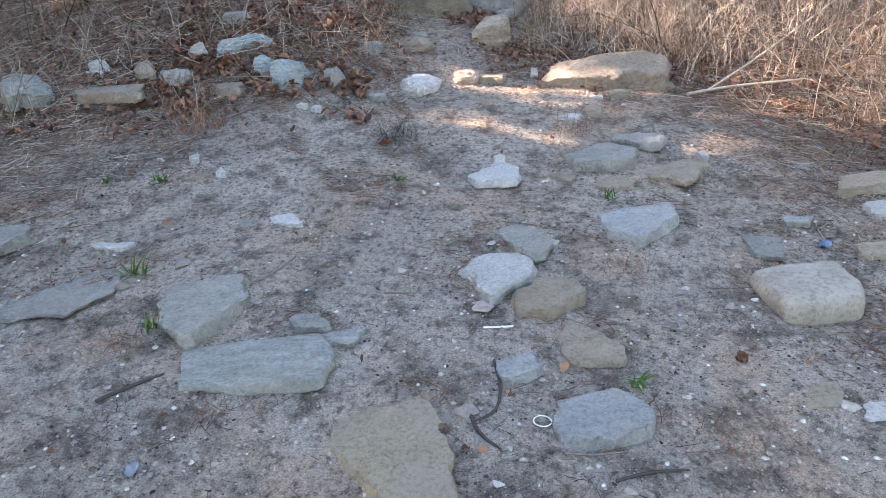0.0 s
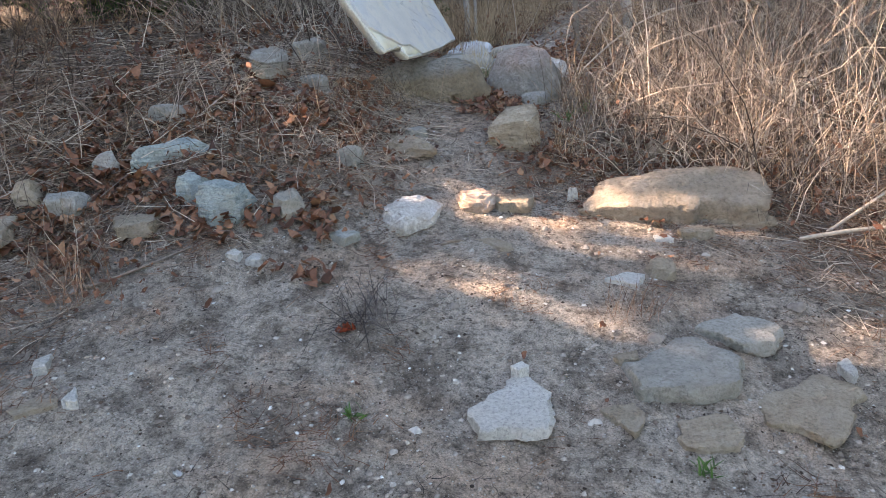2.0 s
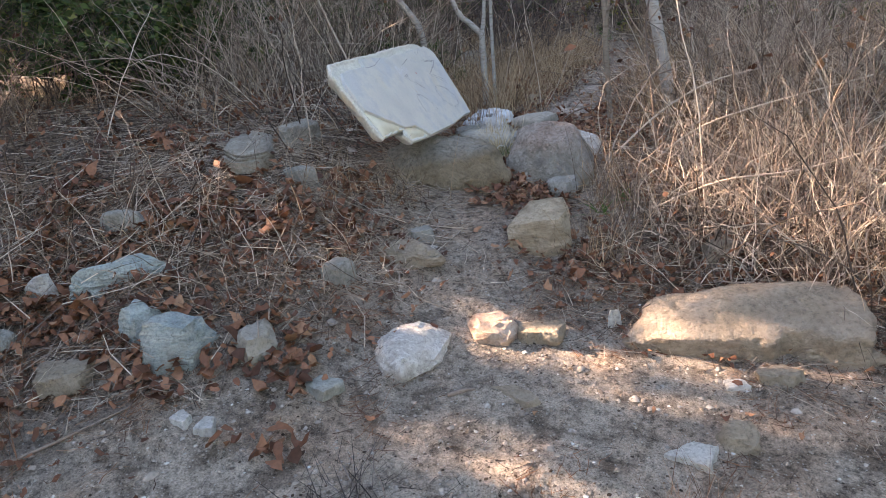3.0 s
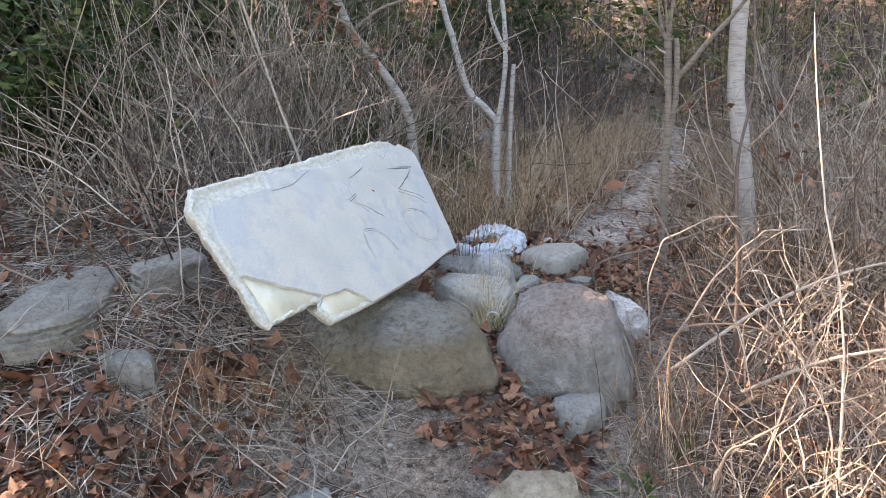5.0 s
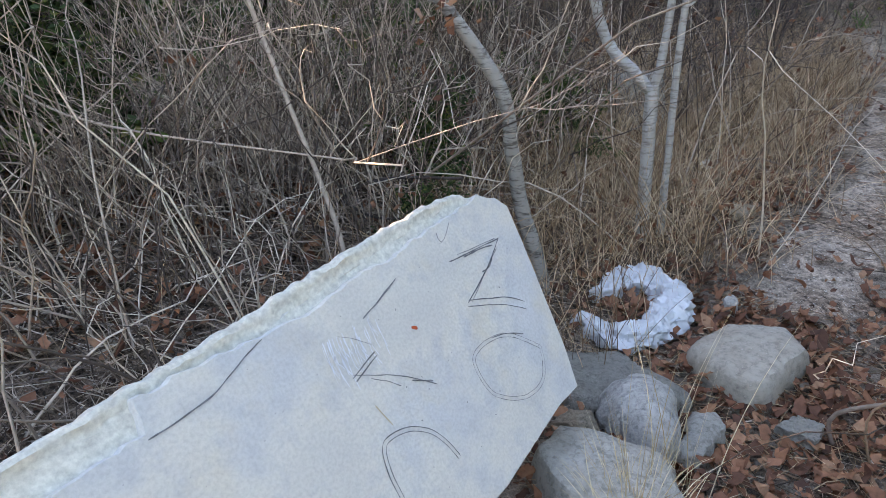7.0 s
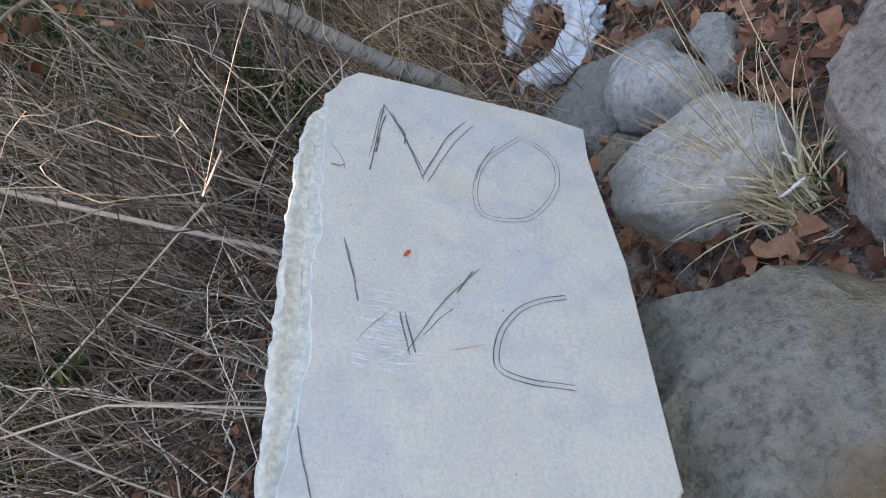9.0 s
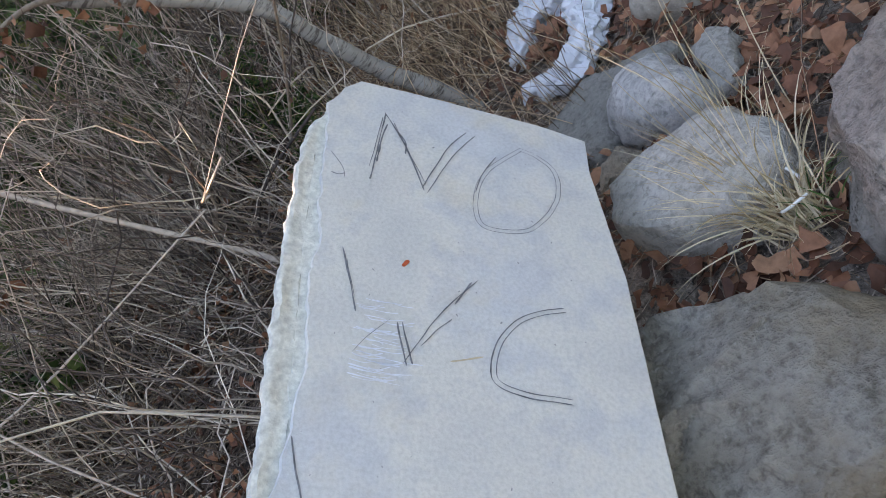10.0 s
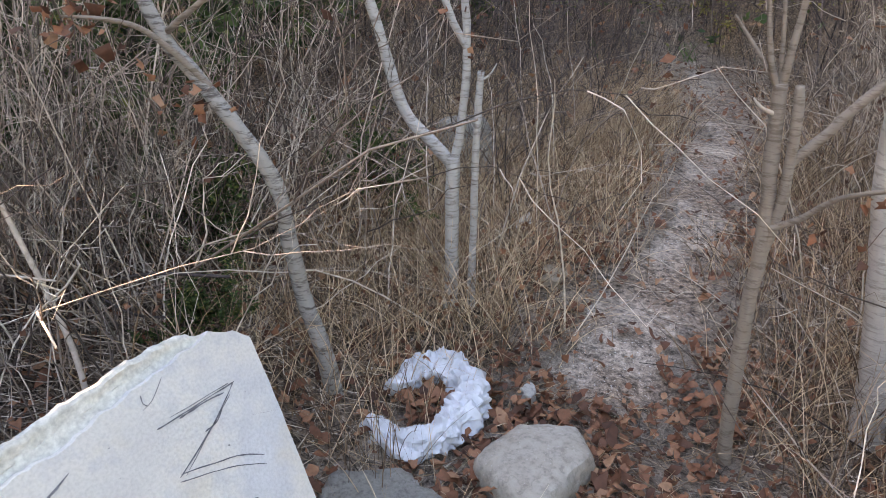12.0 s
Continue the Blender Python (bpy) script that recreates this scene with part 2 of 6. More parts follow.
pale_bark = bark_material("pale_bark", (0.46, 0.45, 0.43), (0.17, 0.145, 0.125), 0.75)
white_bark = bark_material("white_bark", (0.58, 0.54, 0.50), (0.20, 0.17, 0.15), 0.55)
grey_bark = bark_material("grey_banded_bark", (0.36, 0.34, 0.31), (0.09, 0.075, 0.065), 0.9)
brown_bark = bark_material("brown_bark", (0.31, 0.26, 0.215), (0.12, 0.09, 0.07), 0.65)


def marble_face_material():
    m, nt, p = nodes_of("weathered_marble", 0.62)
    big, mid, fine = tex(nt, 3.5, 5), tex(nt, 14, 7, 0.7), tex(nt, 160, 3)
    col = ramp(nt, big, (0.3, (0.47, 0.47, 0.46)), (0.48, (0.60, 0.58, 0.53)), (0.62, (0.52, 0.53, 0.537)), (0.75, (0.61, 0.615, 0.62)))
    col = mix(nt, ramp(nt, mid, (0.48, W3(0.0)), (0.68, W3(0.65))), col, (0.45, 0.45, 0.455))
    col = mix(nt, ramp(nt, tex(nt, 6, 4), (0.55, W3(0.0)), (0.70, W3(0.5))), col, (0.60, 0.54, 0.43))
    col = mix(nt, 1.0, col, ramp(nt, fine, (0.3, W3(0.88)), (0.6, W3(1.03))), "MULTIPLY")
    nt.links.new(col, p.inputs["Base Color"])
    bump(nt, p, math_node(nt, "ADD", mid, math_node(nt, "MULTIPLY", fine, 0.5)), 0.12, 0.01)
    return m


def plain(name, col, rough=0.6, vary=0.15, scale=30, relief=0.2):
    m, nt, p = nodes_of(name, rough)
    n = tex(nt, scale, 5)
    c = mix(nt, 1.0, col, ramp(nt, n, (0.3, W3(1 - vary)), (0.7, W3(1 + vary * 0.4))), "MULTIPLY")
    nt.links.new(c, p.inputs["Base Color"])
    bump(nt, p, n, relief, 0.004)
    return m


marble_face = marble_face_material()
marble_break = plain("broken_marble", (0.64, 0.625, 0.56), 0.9, 0.3, 95, 0.4)
marble_under = plain("beige_marble_layer", (0.74, 0.70, 0.57), 0.8, 0.12, 18)
pencil = plain("graphite_line", (0.20, 0.20, 0.215), 0.6, 0.6, 60)
pit = plain("dark_pit", (0.30, 0.30, 0.30), 0.8, 0.3)
scuff = plain("pale_scuff", (0.70, 0.72, 0.77), 0.7, 0.2, 50)
cloth = plain("crumpled_white_plastic", (0.62, 0.64, 0.68), 0.45, 0.2, 20)
paper = plain("white_paper", (0.80, 0.79, 0.76), 0.7, 0.1)
blue_plastic = plain("blue_plastic", (0.42, 0.52, 0.72), 0.4, 0.1)
red_leaf = plain("red_leaf", (0.50, 0.10, 0.04), 0.6, 0.3)


# ---- builders ----
def part(name, me, material, parent=None, label="", smooth=True):
    """Links a bmesh or a mesh as one object, under a thing where a parent is given."""
    if isinstance(me, bmesh.types.BMesh):
        bm, me = me, bpy.data.meshes.new(name)
        bm.to_mesh(me)
        bm.free()
    me.name = name
    me.materials.clear()
    me.materials.append(material)
    if smooth:
        me.polygons.foreach_set("use_smooth", np.ones(len(me.polygons), bool))
    ob = new(name, me)
    ob.parent = parent
    if label:
        tagged(ob, label)
    return ob


def raw_mesh(name, verts, quads):
    """A mesh from arrays: verts (n, 3), quads (m, 4) or triangles (m, 3)."""
    me = bpy.data.meshes.new(name)
    quads = np.asarray(quads, np.int32)
    sides = quads.shape[1]
    me.vertices.add(len(verts))
    me.vertices.foreach_set("co", np.asarray(verts, np.float32).ravel())
    me.loops.add(quads.size)
    me.loops.foreach_set("vertex_index", quads.ravel())
    me.polygons.add(len(quads))
    me.polygons.foreach_set("loop_start", np.arange(0, quads.size, sides, dtype=np.int32))
    me.update(calc_edges=True)
    return me


def ribbons(paths, width):
    """Flat blades along paths (n, k, 3); width (n,) at the foot, running to a point."""
    n, k, _ = paths.shape
    side = np.random.normal(size=(n, 1, 3)) * (1, 1, 0.15)
    side /= np.linalg.norm(side, axis=2, keepdims=True)
    taper = (1 - np.linspace(0, 1, k) ** 2 * 0.85)[None, :, None] * np.asarray(width)[:, None, None] / 2
    v = np.stack([paths - side * taper, paths + side * taper], 2).reshape(-1, 3)
    i = (np.arange(n)[:, None] * k + np.arange(k - 1)[None]).ravel() * 2
    return v, np.stack([i, i + 1, i + 3, i + 2], 1)


def tubes(paths, radius, end=0.35):
    """Three-sided twigs along paths (n, k, 3); radius (n,) at the foot."""
    n, k, _ = paths.shape
    tan_ = np.gradient(paths, axis=1)
    tan_ /= np.linalg.norm(tan_, axis=2, keepdims=True) + 1e-9
    ref = np.where(np.abs(tan_[..., 2:3]) > 0.8, (1.0, 0, 0), (0, 0, 1.0))
    a = np.cross(tan_, ref)
    a /= np.linalg.norm(a, axis=2, keepdims=True) + 1e-9
    b = np.cross(tan_, a)
    r = np.linspace(1, end, k)[None, :, None] * np.asarray(radius)[:, None, None]
    v = np.stack([paths + r * (math.cos(q) * a + math.sin(q) * b) for q in (0, 2.094, 4.189)], 2).reshape(-1, 3)
    i = (np.arange(n)[:, None] * k + np.arange(k - 1)[None]).ravel() * 3
    return v, np.concatenate([np.stack([i + c, i + (c + 1) % 3, i + 3 + (c + 1) % 3, i + 3 + c], 1) for c in range(3)])


def tube_part(name, pts, radii, material, parent=None, label="", sides=9, wobble=0.004):
    """A round limb through a few points, smoothed, with slightly uneven girth."""
    pts, n = [Vector(p) for p in pts], 6
    line, rad = [], []
    for i in range(len(pts) - 1):
        p0, p1, p2, p3 = pts[max(i - 1, 0)], pts[i], pts[i + 1], pts[min(i + 2, len(pts) - 1)]
        for s in range(n):
            u = s / n
            line.append(0.5 * (2 * p1 + (p2 - p0) * u + (2 * p0 - 5 * p1 + 4 * p2 - p3) * u * u + (3 * p1 - p0 - 3 * p2 + p3) * u ** 3))
            rad.append(radii[i] + (radii[i + 1] - radii[i]) * u)
    line.append(pts[-1])
    rad.append(radii[-1])
    bm = bmesh.new()
    rings = []
    for i, (p, r) in enumerate(zip(line, rad)):
        d = (line[min(i + 1, len(line) - 1)] - line[max(i - 1, 0)]).normalized()
        a = d.orthogonal().normalized() if not rings else (aa - d * aa.dot(d)).normalized()
        aa, b = a, d.cross(a)
        ring = []
        for q in range(sides):
            w = 2 * math.pi * q / sides
            v = p + (a * math.cos(w) + b * math.sin(w)) * r
            ring.append(bm.verts.new(v + noise.noise_vector(v * 25) * min(wobble, r * 0.25)))
        rings.append(ring)
    for lo, hi in zip(rings, rings[1:]):
        for q in range(sides):
            bm.faces.new((lo[q], lo[(q + 1) % sides], hi[(q + 1) % sides], hi[q]))
    bm.faces.new(rings[-1])
    bm.faces.new(rings[0][::-1])
    return part(name, bm, material, parent, label)


def thing(name, label, category, at=(0, 0, 0), group=""):
    return tagged(new(name), label, category, group) if not at else place(tagged(new(name), label, category, group), at)


def place(ob, at):
    ob.location = at
    return ob


# ---- ground ----
def smooth(a, b, v):
    u = min(1.0, max(0.0, (v - a) / (b - a)))
    return u * u * (3 - 2 * u)
PROFILE = [(-60, -3.0), (-8, -0.55), (-3, -0.2), (0, 0.0), (1.8, 0.165), (2.5, 0.215), (3.0, 0.265), (3.5, 0.325), (4.2, 0.43), (4.65, 0.52),
           (5.0, 0.62), (5.4, 0.74), (6.0, 0.84), (6.5, 0.90), (7.0, 0.935), (7.7, 0.95), (9.0, 1.03), (12.0, 1.08), (14, 1.25), (18, 2.2), (26, 5.6), (45, 13.0), (120, 40.0)]
def ground(x, y):
    for (a, za), (b, zb) in zip(PROFILE, PROFILE[1:]):
        if y <= b:
            break
    z = za + (zb - za) * max(0.0, (y - a) / (b - a))
    bank = smooth(-0.45, -1.6, x) * smooth(3.7, 5.5, y) * (1 - 0.5 * smooth(6.5, 9, y))
    z += 0.30 * bank
    side = 0.075 if x > 0 else 0.075 + 0.03 * smooth(2.4, 3.4, y)
    z -= side * max(-2.5, min(2.5, x)) * (1 - 0.6 * smooth(6.0, 7.5, y))
    return z


def edge(points, y):
    for (a, xa), (b, xb) in zip(points, points[1:]):
        if y <= b:
            break
    return xa + (xb - xa) * min(1.0, max(0.0, (y - a) / (b - a)))


LEFT_EDGE = [(-9, -6.0), (1, -3.6), (3, -2.7), (4, -2.1), (4.6, -1.4), (5.2, -0.85), (6.0, -0.82), (6.8, -0.62), (7.2, -0.5), (7.52, -0.11), (7.86, -0.06), (8.48, 0.12), (8.93, 0.29), (9.64, 0.45), (10.51, 0.61), (11.78, 0.84), (12.5, 0.72), (13.2, 0.6), (16, 0.2)]
RIGHT_EDGE = [(-9, 6.0), (1, 3.4), (3, 2.2), (4, 1.75), (4.6, 1.4), (4.95, 0.35), (5.5, 0.22), (6, 0.3), (6.6, 0.42), (7.3, 0.46), (7.64, 0.45), (8.12, 0.56), (8.55, 0.67), (9.05, 0.79), (9.77, 0.95), (10.66, 1.10), (11.94, 1.2), (12.6, 1.1), (13.2, 1.0), (16, 0.7)]


def depth_in_brush(x, y):
    """Metres from the open ground into the growth on either side; negative on the open ground."""
    return max(edge(LEFT_EDGE, y) - x, x - edge(RIGHT_EDGE, y))


def height_noise(x, y):
    rough_ground = smooth(-0.3, 0.5, depth_in_brush(x, y))
    return (noise.noise((x * 1.3, y * 1.3, 0)) * 0.024 + noise.noise((x * 5, y * 5, 3)) * 0.016
            + noise.noise((x * 15, y * 15, 7)) * 0.009 + rough_ground * noise.noise((x * 4, y * 4, 9)) * 0.03)


def top(x, y):
    return ground(x, y) + height_noise(x, y)


def spaced(lo, near_lo, near_hi, hi, step, grow=1.22):
    mid = list(np.arange(near_lo, near_hi + 1e-6, step))
    left, right, s = [], [], step
    while (left[-1] if left else near_lo) > lo:
        s *= grow
        left.append((left[-1] if left else near_lo) - s)
    s = step
    while (right[-1] if right else near_hi) < hi:
        s *= grow
        right.append((right[-1] if right else near_hi) + s)
    return np.array(left[::-1] + mid + right)


xs, ys = spaced(-300, -3.2, 3.0, 300, 0.028), spaced(-300, 0.7, 9.5, 300, 0.030)
gx, gy = np.meshgrid(xs, ys)
gz = np.array([[top(x, y) for x in xs] for y in ys])
cols = len(xs)
i = (np.arange(len(ys) - 1)[:, None] * cols + np.arange(cols - 1)[None]).ravel()
ground_mesh = raw_mesh("ground", np.stack([gx, gy, gz], 2).reshape(-1, 3), np.stack([i, i + 1, i + cols + 1, i + cols], 1))


def on_trail(x, y):
    """1 on the bare trodden trail beyond the stones, 0 off it."""
    return smooth(7.35, 7.6, y) * smooth(0.0, -0.07, depth_in_brush(x, y) + 0.05 + 0.16 * noise.noise((x * 4, y * 2.5, 61)) + 0.05 * noise.noise((x * 14, y * 9, 62)))


litter = np.array([on_trail(x, y) * (0.5 + 0.4 * smooth(-0.05, 0.3, noise.noise((x * 2.4, y * 2.0, 83)) + 0.5 * noise.noise((x * 7, y * 7, 84)))) + (1 - on_trail(x, y)) * (0.35 * smooth(-1.3, -0.3, depth_in_brush(x, y) + 0.7 * noise.noise((x * 2.2, y * 2.2, 5)) + 0.3 * noise.noise((x * 8, y * 8, 4))) + 0.65 * smooth(-0.15, 0.45, depth_in_brush(x, y) + 0.35 * noise.noise((x * 2.2, y * 2.2, 5)))) for y in ys for x in xs], np.float32)
ground_mesh.attributes.new("litter", "FLOAT", "POINT").data.foreach_set("value", litter)
ground_mesh.attributes.new("trodden", "FLOAT", "POINT").data.foreach_set("value", np.array([on_trail(x, y) for y in ys for x in xs], np.float32))
tagged(part("ground", ground_mesh, soil), "bare sandy grey-brown earth with grit and leaf litter", "ground", kind="structure")


# ---- stones ----
def radius_at(outline, w):
    """How far the outline lies from its middle in the direction w."""
    dx, dy, best = math.cos(w), math.sin(w), 0.0
    for (ax, ay), (bx, by) in zip(outline, outline[1:] + outline[:1]):
        ex, ey = bx - ax, by - ay
        det = dx * -ey + dy * ex
        if abs(det) > 1e-9:
            r, s = (ax * -ey + ay * ex) / det, (dx * ay - dy * ax) / det
            if r > 0 and -1e-6 <= s <= 1 + 1e-6:
                best = max(best, r)
    return best or 0.02


PILLOW_RINGS = [(1.0, -0.35), (1.02, 0.0), (1.03, 0.3), (1.01, 0.58), (0.96, 0.8), (0.87, 0.94), (0.70, 1.0), (0.45, 1.03), (0.22, 1.03)]
CHISEL_RINGS = [(1.0, -0.35), (1.02, 0.0), (0.98, 0.35), (0.90, 0.62), (0.74, 0.84), (0.52, 0.97), (0.3, 1.03), (0.15, 1.05)]
STRATA_RINGS = [(1.0, -0.6), (1.03, 0.0), (1.02, 0.28), (0.95, 0.30), (0.97, 0.55), (0.93, 0.58), (0.95, 0.8), (0.90, 0.94), (0.82, 1.0), (0.6, 1.0), (0.4, 1.02), (0.2, 1.02)]
STONE_RINGS = [(1.0, -0.35), (1.02, 0.0), (1.0, 0.45), (0.99, 0.8), (0.965, 0.97), (0.90, 1.0), (0.72, 1.0), (0.48, 1.02), (0.24, 1.02)]


def crag(label, material, x, y, h, outline, crest=(), name="rock", sink=0.0, rough=0.07, cuts=4, soft=1, taper=(0.45, 0.8)):
    """An angular rock: a hull round its foot, shoulder and top, with chipped faces."""
    rnd = random.Random(f"{x} {y} {h}")
    size = max(math.hypot(*p) for p in outline)
    bm = bmesh.new()
    for u, v in outline:
        bm.verts.new((u * 0.98, v * 0.98, -0.4 * h))
        k = rnd.uniform(0.96, 1.06)
        bm.verts.new((u * k, v * k, h * rnd.uniform(0.0, 0.3)))
        if not crest:
            k = rnd.uniform(*taper)
            bm.verts.new((u * k, v * k, h * rnd.uniform(0.6, 1.0)))
    for p in crest:
        bm.verts.new(p)
    hull = bmesh.ops.convex_hull(bm, input=bm.verts)
    bmesh.ops.delete(bm, geom=[e for e in hull["geom_interior"] if isinstance(e, bmesh.types.BMVert)], context="VERTS")
    bmesh.ops.subdivide_edges(bm, edges=bm.edges[:], cuts=cuts, use_grid_fill=True)
    bmesh.ops.triangulate(bm, faces=[f for f in bm.faces if len(f.verts) > 4])
    for _ in range(soft):
        bmesh.ops.smooth_vert(bm, verts=bm.verts[:], factor=0.5, use_axis_x=True, use_axis_y=True, use_axis_z=True)
    off = Vector((x * 7.1, y * 5.3, h * 90))
    for v in bm.verts:
        v.co += noise.noise_vector(v.co * (3 / size) + off) * rough * size * 1.2 + noise.noise_vector(v.co * (9 / size) + off) * rough * 0.9 * size + noise.noise_vector(v.co * (25 / size) + off) * rough * 0.35 * size
    ob = part(name, bm, material)
    ob.data.set_sharp_from_angle(angle=radians(32))
    ob.location = (x, y, ground(x, y) - sink)
    return tagged(ob, label, "boulder" if size > 0.25 and h > 0.12 else "stone")


def stone(label, material, x, y, h, outline, name="stone", rings=STONE_RINGS, sides=60, rough=0.12, seed=0, tilt=(0, 0), sink=0.0):
    """A stone with that outline round (x, y), h above the ground, its foot in the earth."""
    if h > 0.055 and rings is STONE_RINGS and material in (grey, blue):
        rings = PILLOW_RINGS
    elif h > 0.055 and rings is STONE_RINGS:
        return crag(label, material, x, y, h * 0.92, outline, name=name, sink=sink, soft=0 if h > 0.1 else 1)
    size = max(math.hypot(*p) for p in outline)
    off = Vector((x * 7.1 + seed, y * 5.3, h * 90))
    bm = bmesh.new()
    rows = []
    deep = max(h, 0.03)
    for f, z in rings:
        ring = []
        for q in range(sides):
            w = 2 * math.pi * q / sides
            r = 0.8 * radius_at(outline, w) + 0.1 * (radius_at(outline, w - 0.1) + radius_at(outline, w + 0.1))
            zz = z * h if z > 0 else z * deep
            v = Vector((math.cos(w) * r * f, math.sin(w) * r * f, zz))
            n = noise.noise_vector(v * (2.6 / size) + off) * rough * size + noise.noise_vector(v * (9 / size) + off) * rough * 0.45 * size
            n.z *= 0.3 * min(1.0, h / (0.35 * size)) if z > 0 else 0
            v += n
            v.z += v.x * tilt[0] + v.y * tilt[1]
            ring.append(bm.verts.new(v))
        rows.append(ring)
    for lo, hi in zip(rows, rows[1:]):
        for q in range(sides):
            bm.faces.new((lo[q], lo[(q + 1) % sides], hi[(q + 1) % sides], hi[q]))
    mid = bm.verts.new(sum((v.co for v in rows[-1]), Vector()) / sides)
    for q in range(sides):
        bm.faces.new((rows[-1][q], rows[-1][(q + 1) % sides], mid))
    bm.faces.new(rows[0][::-1])
    ob = part(name, bm, material)
    ob.data.set_sharp_from_angle(angle=radians(38))
    ob.location = (x, y, ground(x, y) - sink)
    return tagged(ob, label, "boulder" if size > 0.25 and h > 0.12 else "stone")


stone("flat ochre sandstone slab lying on the sandy ground", ochre, -0.31, 1.47, 0.035, [(-0.27, 0.20), (0.04, 0.28), (0.11, 0.11), (0.17, -0.13), (0.13, -0.24), (-0.00, -0.21), (-0.17, -0.00)])
stone("grey-brown schist slab sunk level with the sand", green, -0.81, 1.86, 0.032, [(-0.31, 0.09), (-0.08, 0.13), (0.17, 0.17), (0.24, 0.01), (0.21, -0.10), (0.01, -0.14), (-0.24, -0.14)], rough=0.05)
stone("rough pale grey flat stone with broken edges", grey, -1.12, 2.17, 0.05, [(-0.21, 0.13), (-0.07, 0.19), (0.08, 0.24), (0.16, -0.00), (0.08, -0.13), (0.04, -0.24), (-0.07, -0.19)])
stone("pale blue-grey flat stone beside a small ring", blue, 0.29, 1.67, 0.035, [(-0.15, 0.08), (0.04, 0.14), (0.14, 0.03), (0.13, -0.04), (0.00, -0.10), (-0.16, -0.11)])
stone("worn brownish stone half buried in sand", tan, 0.25, 2.05, 0.02, [(-0.12, 0.11), (-0.02, 0.16), (0.14, -0.02), (0.13, -0.11), (-0.05, -0.12), (-0.08, -0.02)])
stone("small blue-grey stone chip on the sand", blue, 0.03, 1.89, 0.025, [(-0.07, 0.03), (0.05, 0.09), (0.08, -0.00), (0.01, -0.05), (-0.06, -0.06)])
stone("whitish jagged flat stone on the path", white, -0.03, 2.46, 0.04, [(-0.17, 0.05), (-0.07, 0.18), (0.10, 0.19), (0.16, 0.07), (0.14, -0.02), (0.02, -0.11), (-0.03, -0.19), (-0.07, -0.15), (-0.08, -0.03)])
stone("tan angular stone with a thick front edge", tan, 0.16, 2.31, 0.05, [(-0.14, -0.00), (-0.02, 0.14), (0.13, 0.09), (0.14, 0.01), (0.02, -0.11), (-0.13, -0.13)])
stone("grey-brown oval flat stone on the path", grey, 0.09, 2.75, 0.03, [(-0.12, 0.12), (-0.02, 0.18), (0.12, 0.01), (0.08, -0.14), (0.02, -0.14), (-0.07, -0.03)])
stone("large grey wedge-shaped flat stone on the sand", blue, 0.62, 2.94, 0.045, [(-0.18, 0.08), (0.19, 0.21), (0.17, 0.03), (-0.02, -0.21), (-0.16, -0.12)])
stone("squared buff building stone with rounded edges", block, 1.14, 2.40, 0.085, [(-0.17, 0.13), (0.0, 0.17), (0.19, 0.19), (0.20, 0.0), (0.15, -0.12), (-0.05, -0.17), (-0.13, -0.15)], rings=PILLOW_RINGS, rough=0.04)
stone("pale flat stone with a rough outline", white, -0.03, 3.42, 0.03, [(-0.14, -0.04), (0.01, 0.20), (0.12, 0.09), (0.11, -0.11), (-0.11, -0.13)])
stone("thick grey flagstone on the path", grey, 0.55, 3.65, 0.05, [(-0.20, 0.00), (0.05, 0.20), (0.20, 0.06), (0.14, -0.11), (-0.19, -0.15)])
stone("banded grey flagstone with a white streak", grey, 0.80, 3.88, 0.04, [(-0.17, 0.04), (0.00, 0.11), (0.14, 0.05), (0.09, -0.10), (-0.06, -0.09)])
stone("brownish flagstone sunk in the sand", tan, 0.91, 3.53, 0.02, [(-0.16, 0.03), (0.10, 0.18), (0.19, 0.08), (0.03, -0.19), (-0.15, -0.10)])
stone("small flush stone in the path", tan, 0.57, 3.40, 0.015, [(-0.09, 0.03), (0.08, 0.08), (0.09, -0.03), (-0.08, -0.08)])
stone("long buff stone at the edge of the brush", tan, 1.83, 3.41, 0.05, [(-0.13, 0.05), (0.15, 0.13), (0.15, -0.06), (-0.18, -0.13)])
stone("white flat stone near the dry brush", white, 1.80, 3.16, 0.03, [(-0.07, 0.06), (0.13, 0.11), (0.03, -0.09), (-0.10, -0.08)])
stone("thin grey-green stone chip", green, 1.35, 3.04, 0.012, [(-0.05, 0.05), (0.09, 0.03), (0.03, -0.05), (-0.06, -0.03)])
stone("small ochre stone pressed into the sand", ochre, 0.97, 1.83, 0.015, [(-0.05, 0.04), (0.08, 0.07), (0.04, -0.05), (-0.07, -0.06)])
stone("small white stone on the sand", white, 1.11, 1.76, 0.02, [(-0.032, 0.032), (0.037, 0.044), (0.051, -0.035), (-0.057, -0.041)])
stone("flush grey stone in the sand", grey, 1.12, 2.79, 0.012, [(-0.06, 0.12), (0.10, 0.08), (0.04, -0.12), (-0.07, -0.08)])
stone("grey flat stone on bare earth", grey, -2.19, 2.61, 0.04, [(-0.20, 0.08), (0.04, 0.14), (0.13, 0.01), (0.07, -0.11), (-0.05, -0.11)])
stone("thin pale stone flake", white, -1.70, 2.62, 0.01, [(-0.11, 0.03), (0.10, 0.02), (0.07, -0.03), (-0.06, -0.03)])
stone("small grey flat stone", grey, -0.72, 2.12, 0.015, [(-0.08, 0.04), (0.03, 0.06), (0.09, -0.05), (-0.04, -0.05)])
stone("thin grey-green flake of schist", green, -0.58, 2.04, 0.01, [(-0.06, 0.03), (0.08, 0.06), (0.04, -0.05), (-0.06, -0.04)])
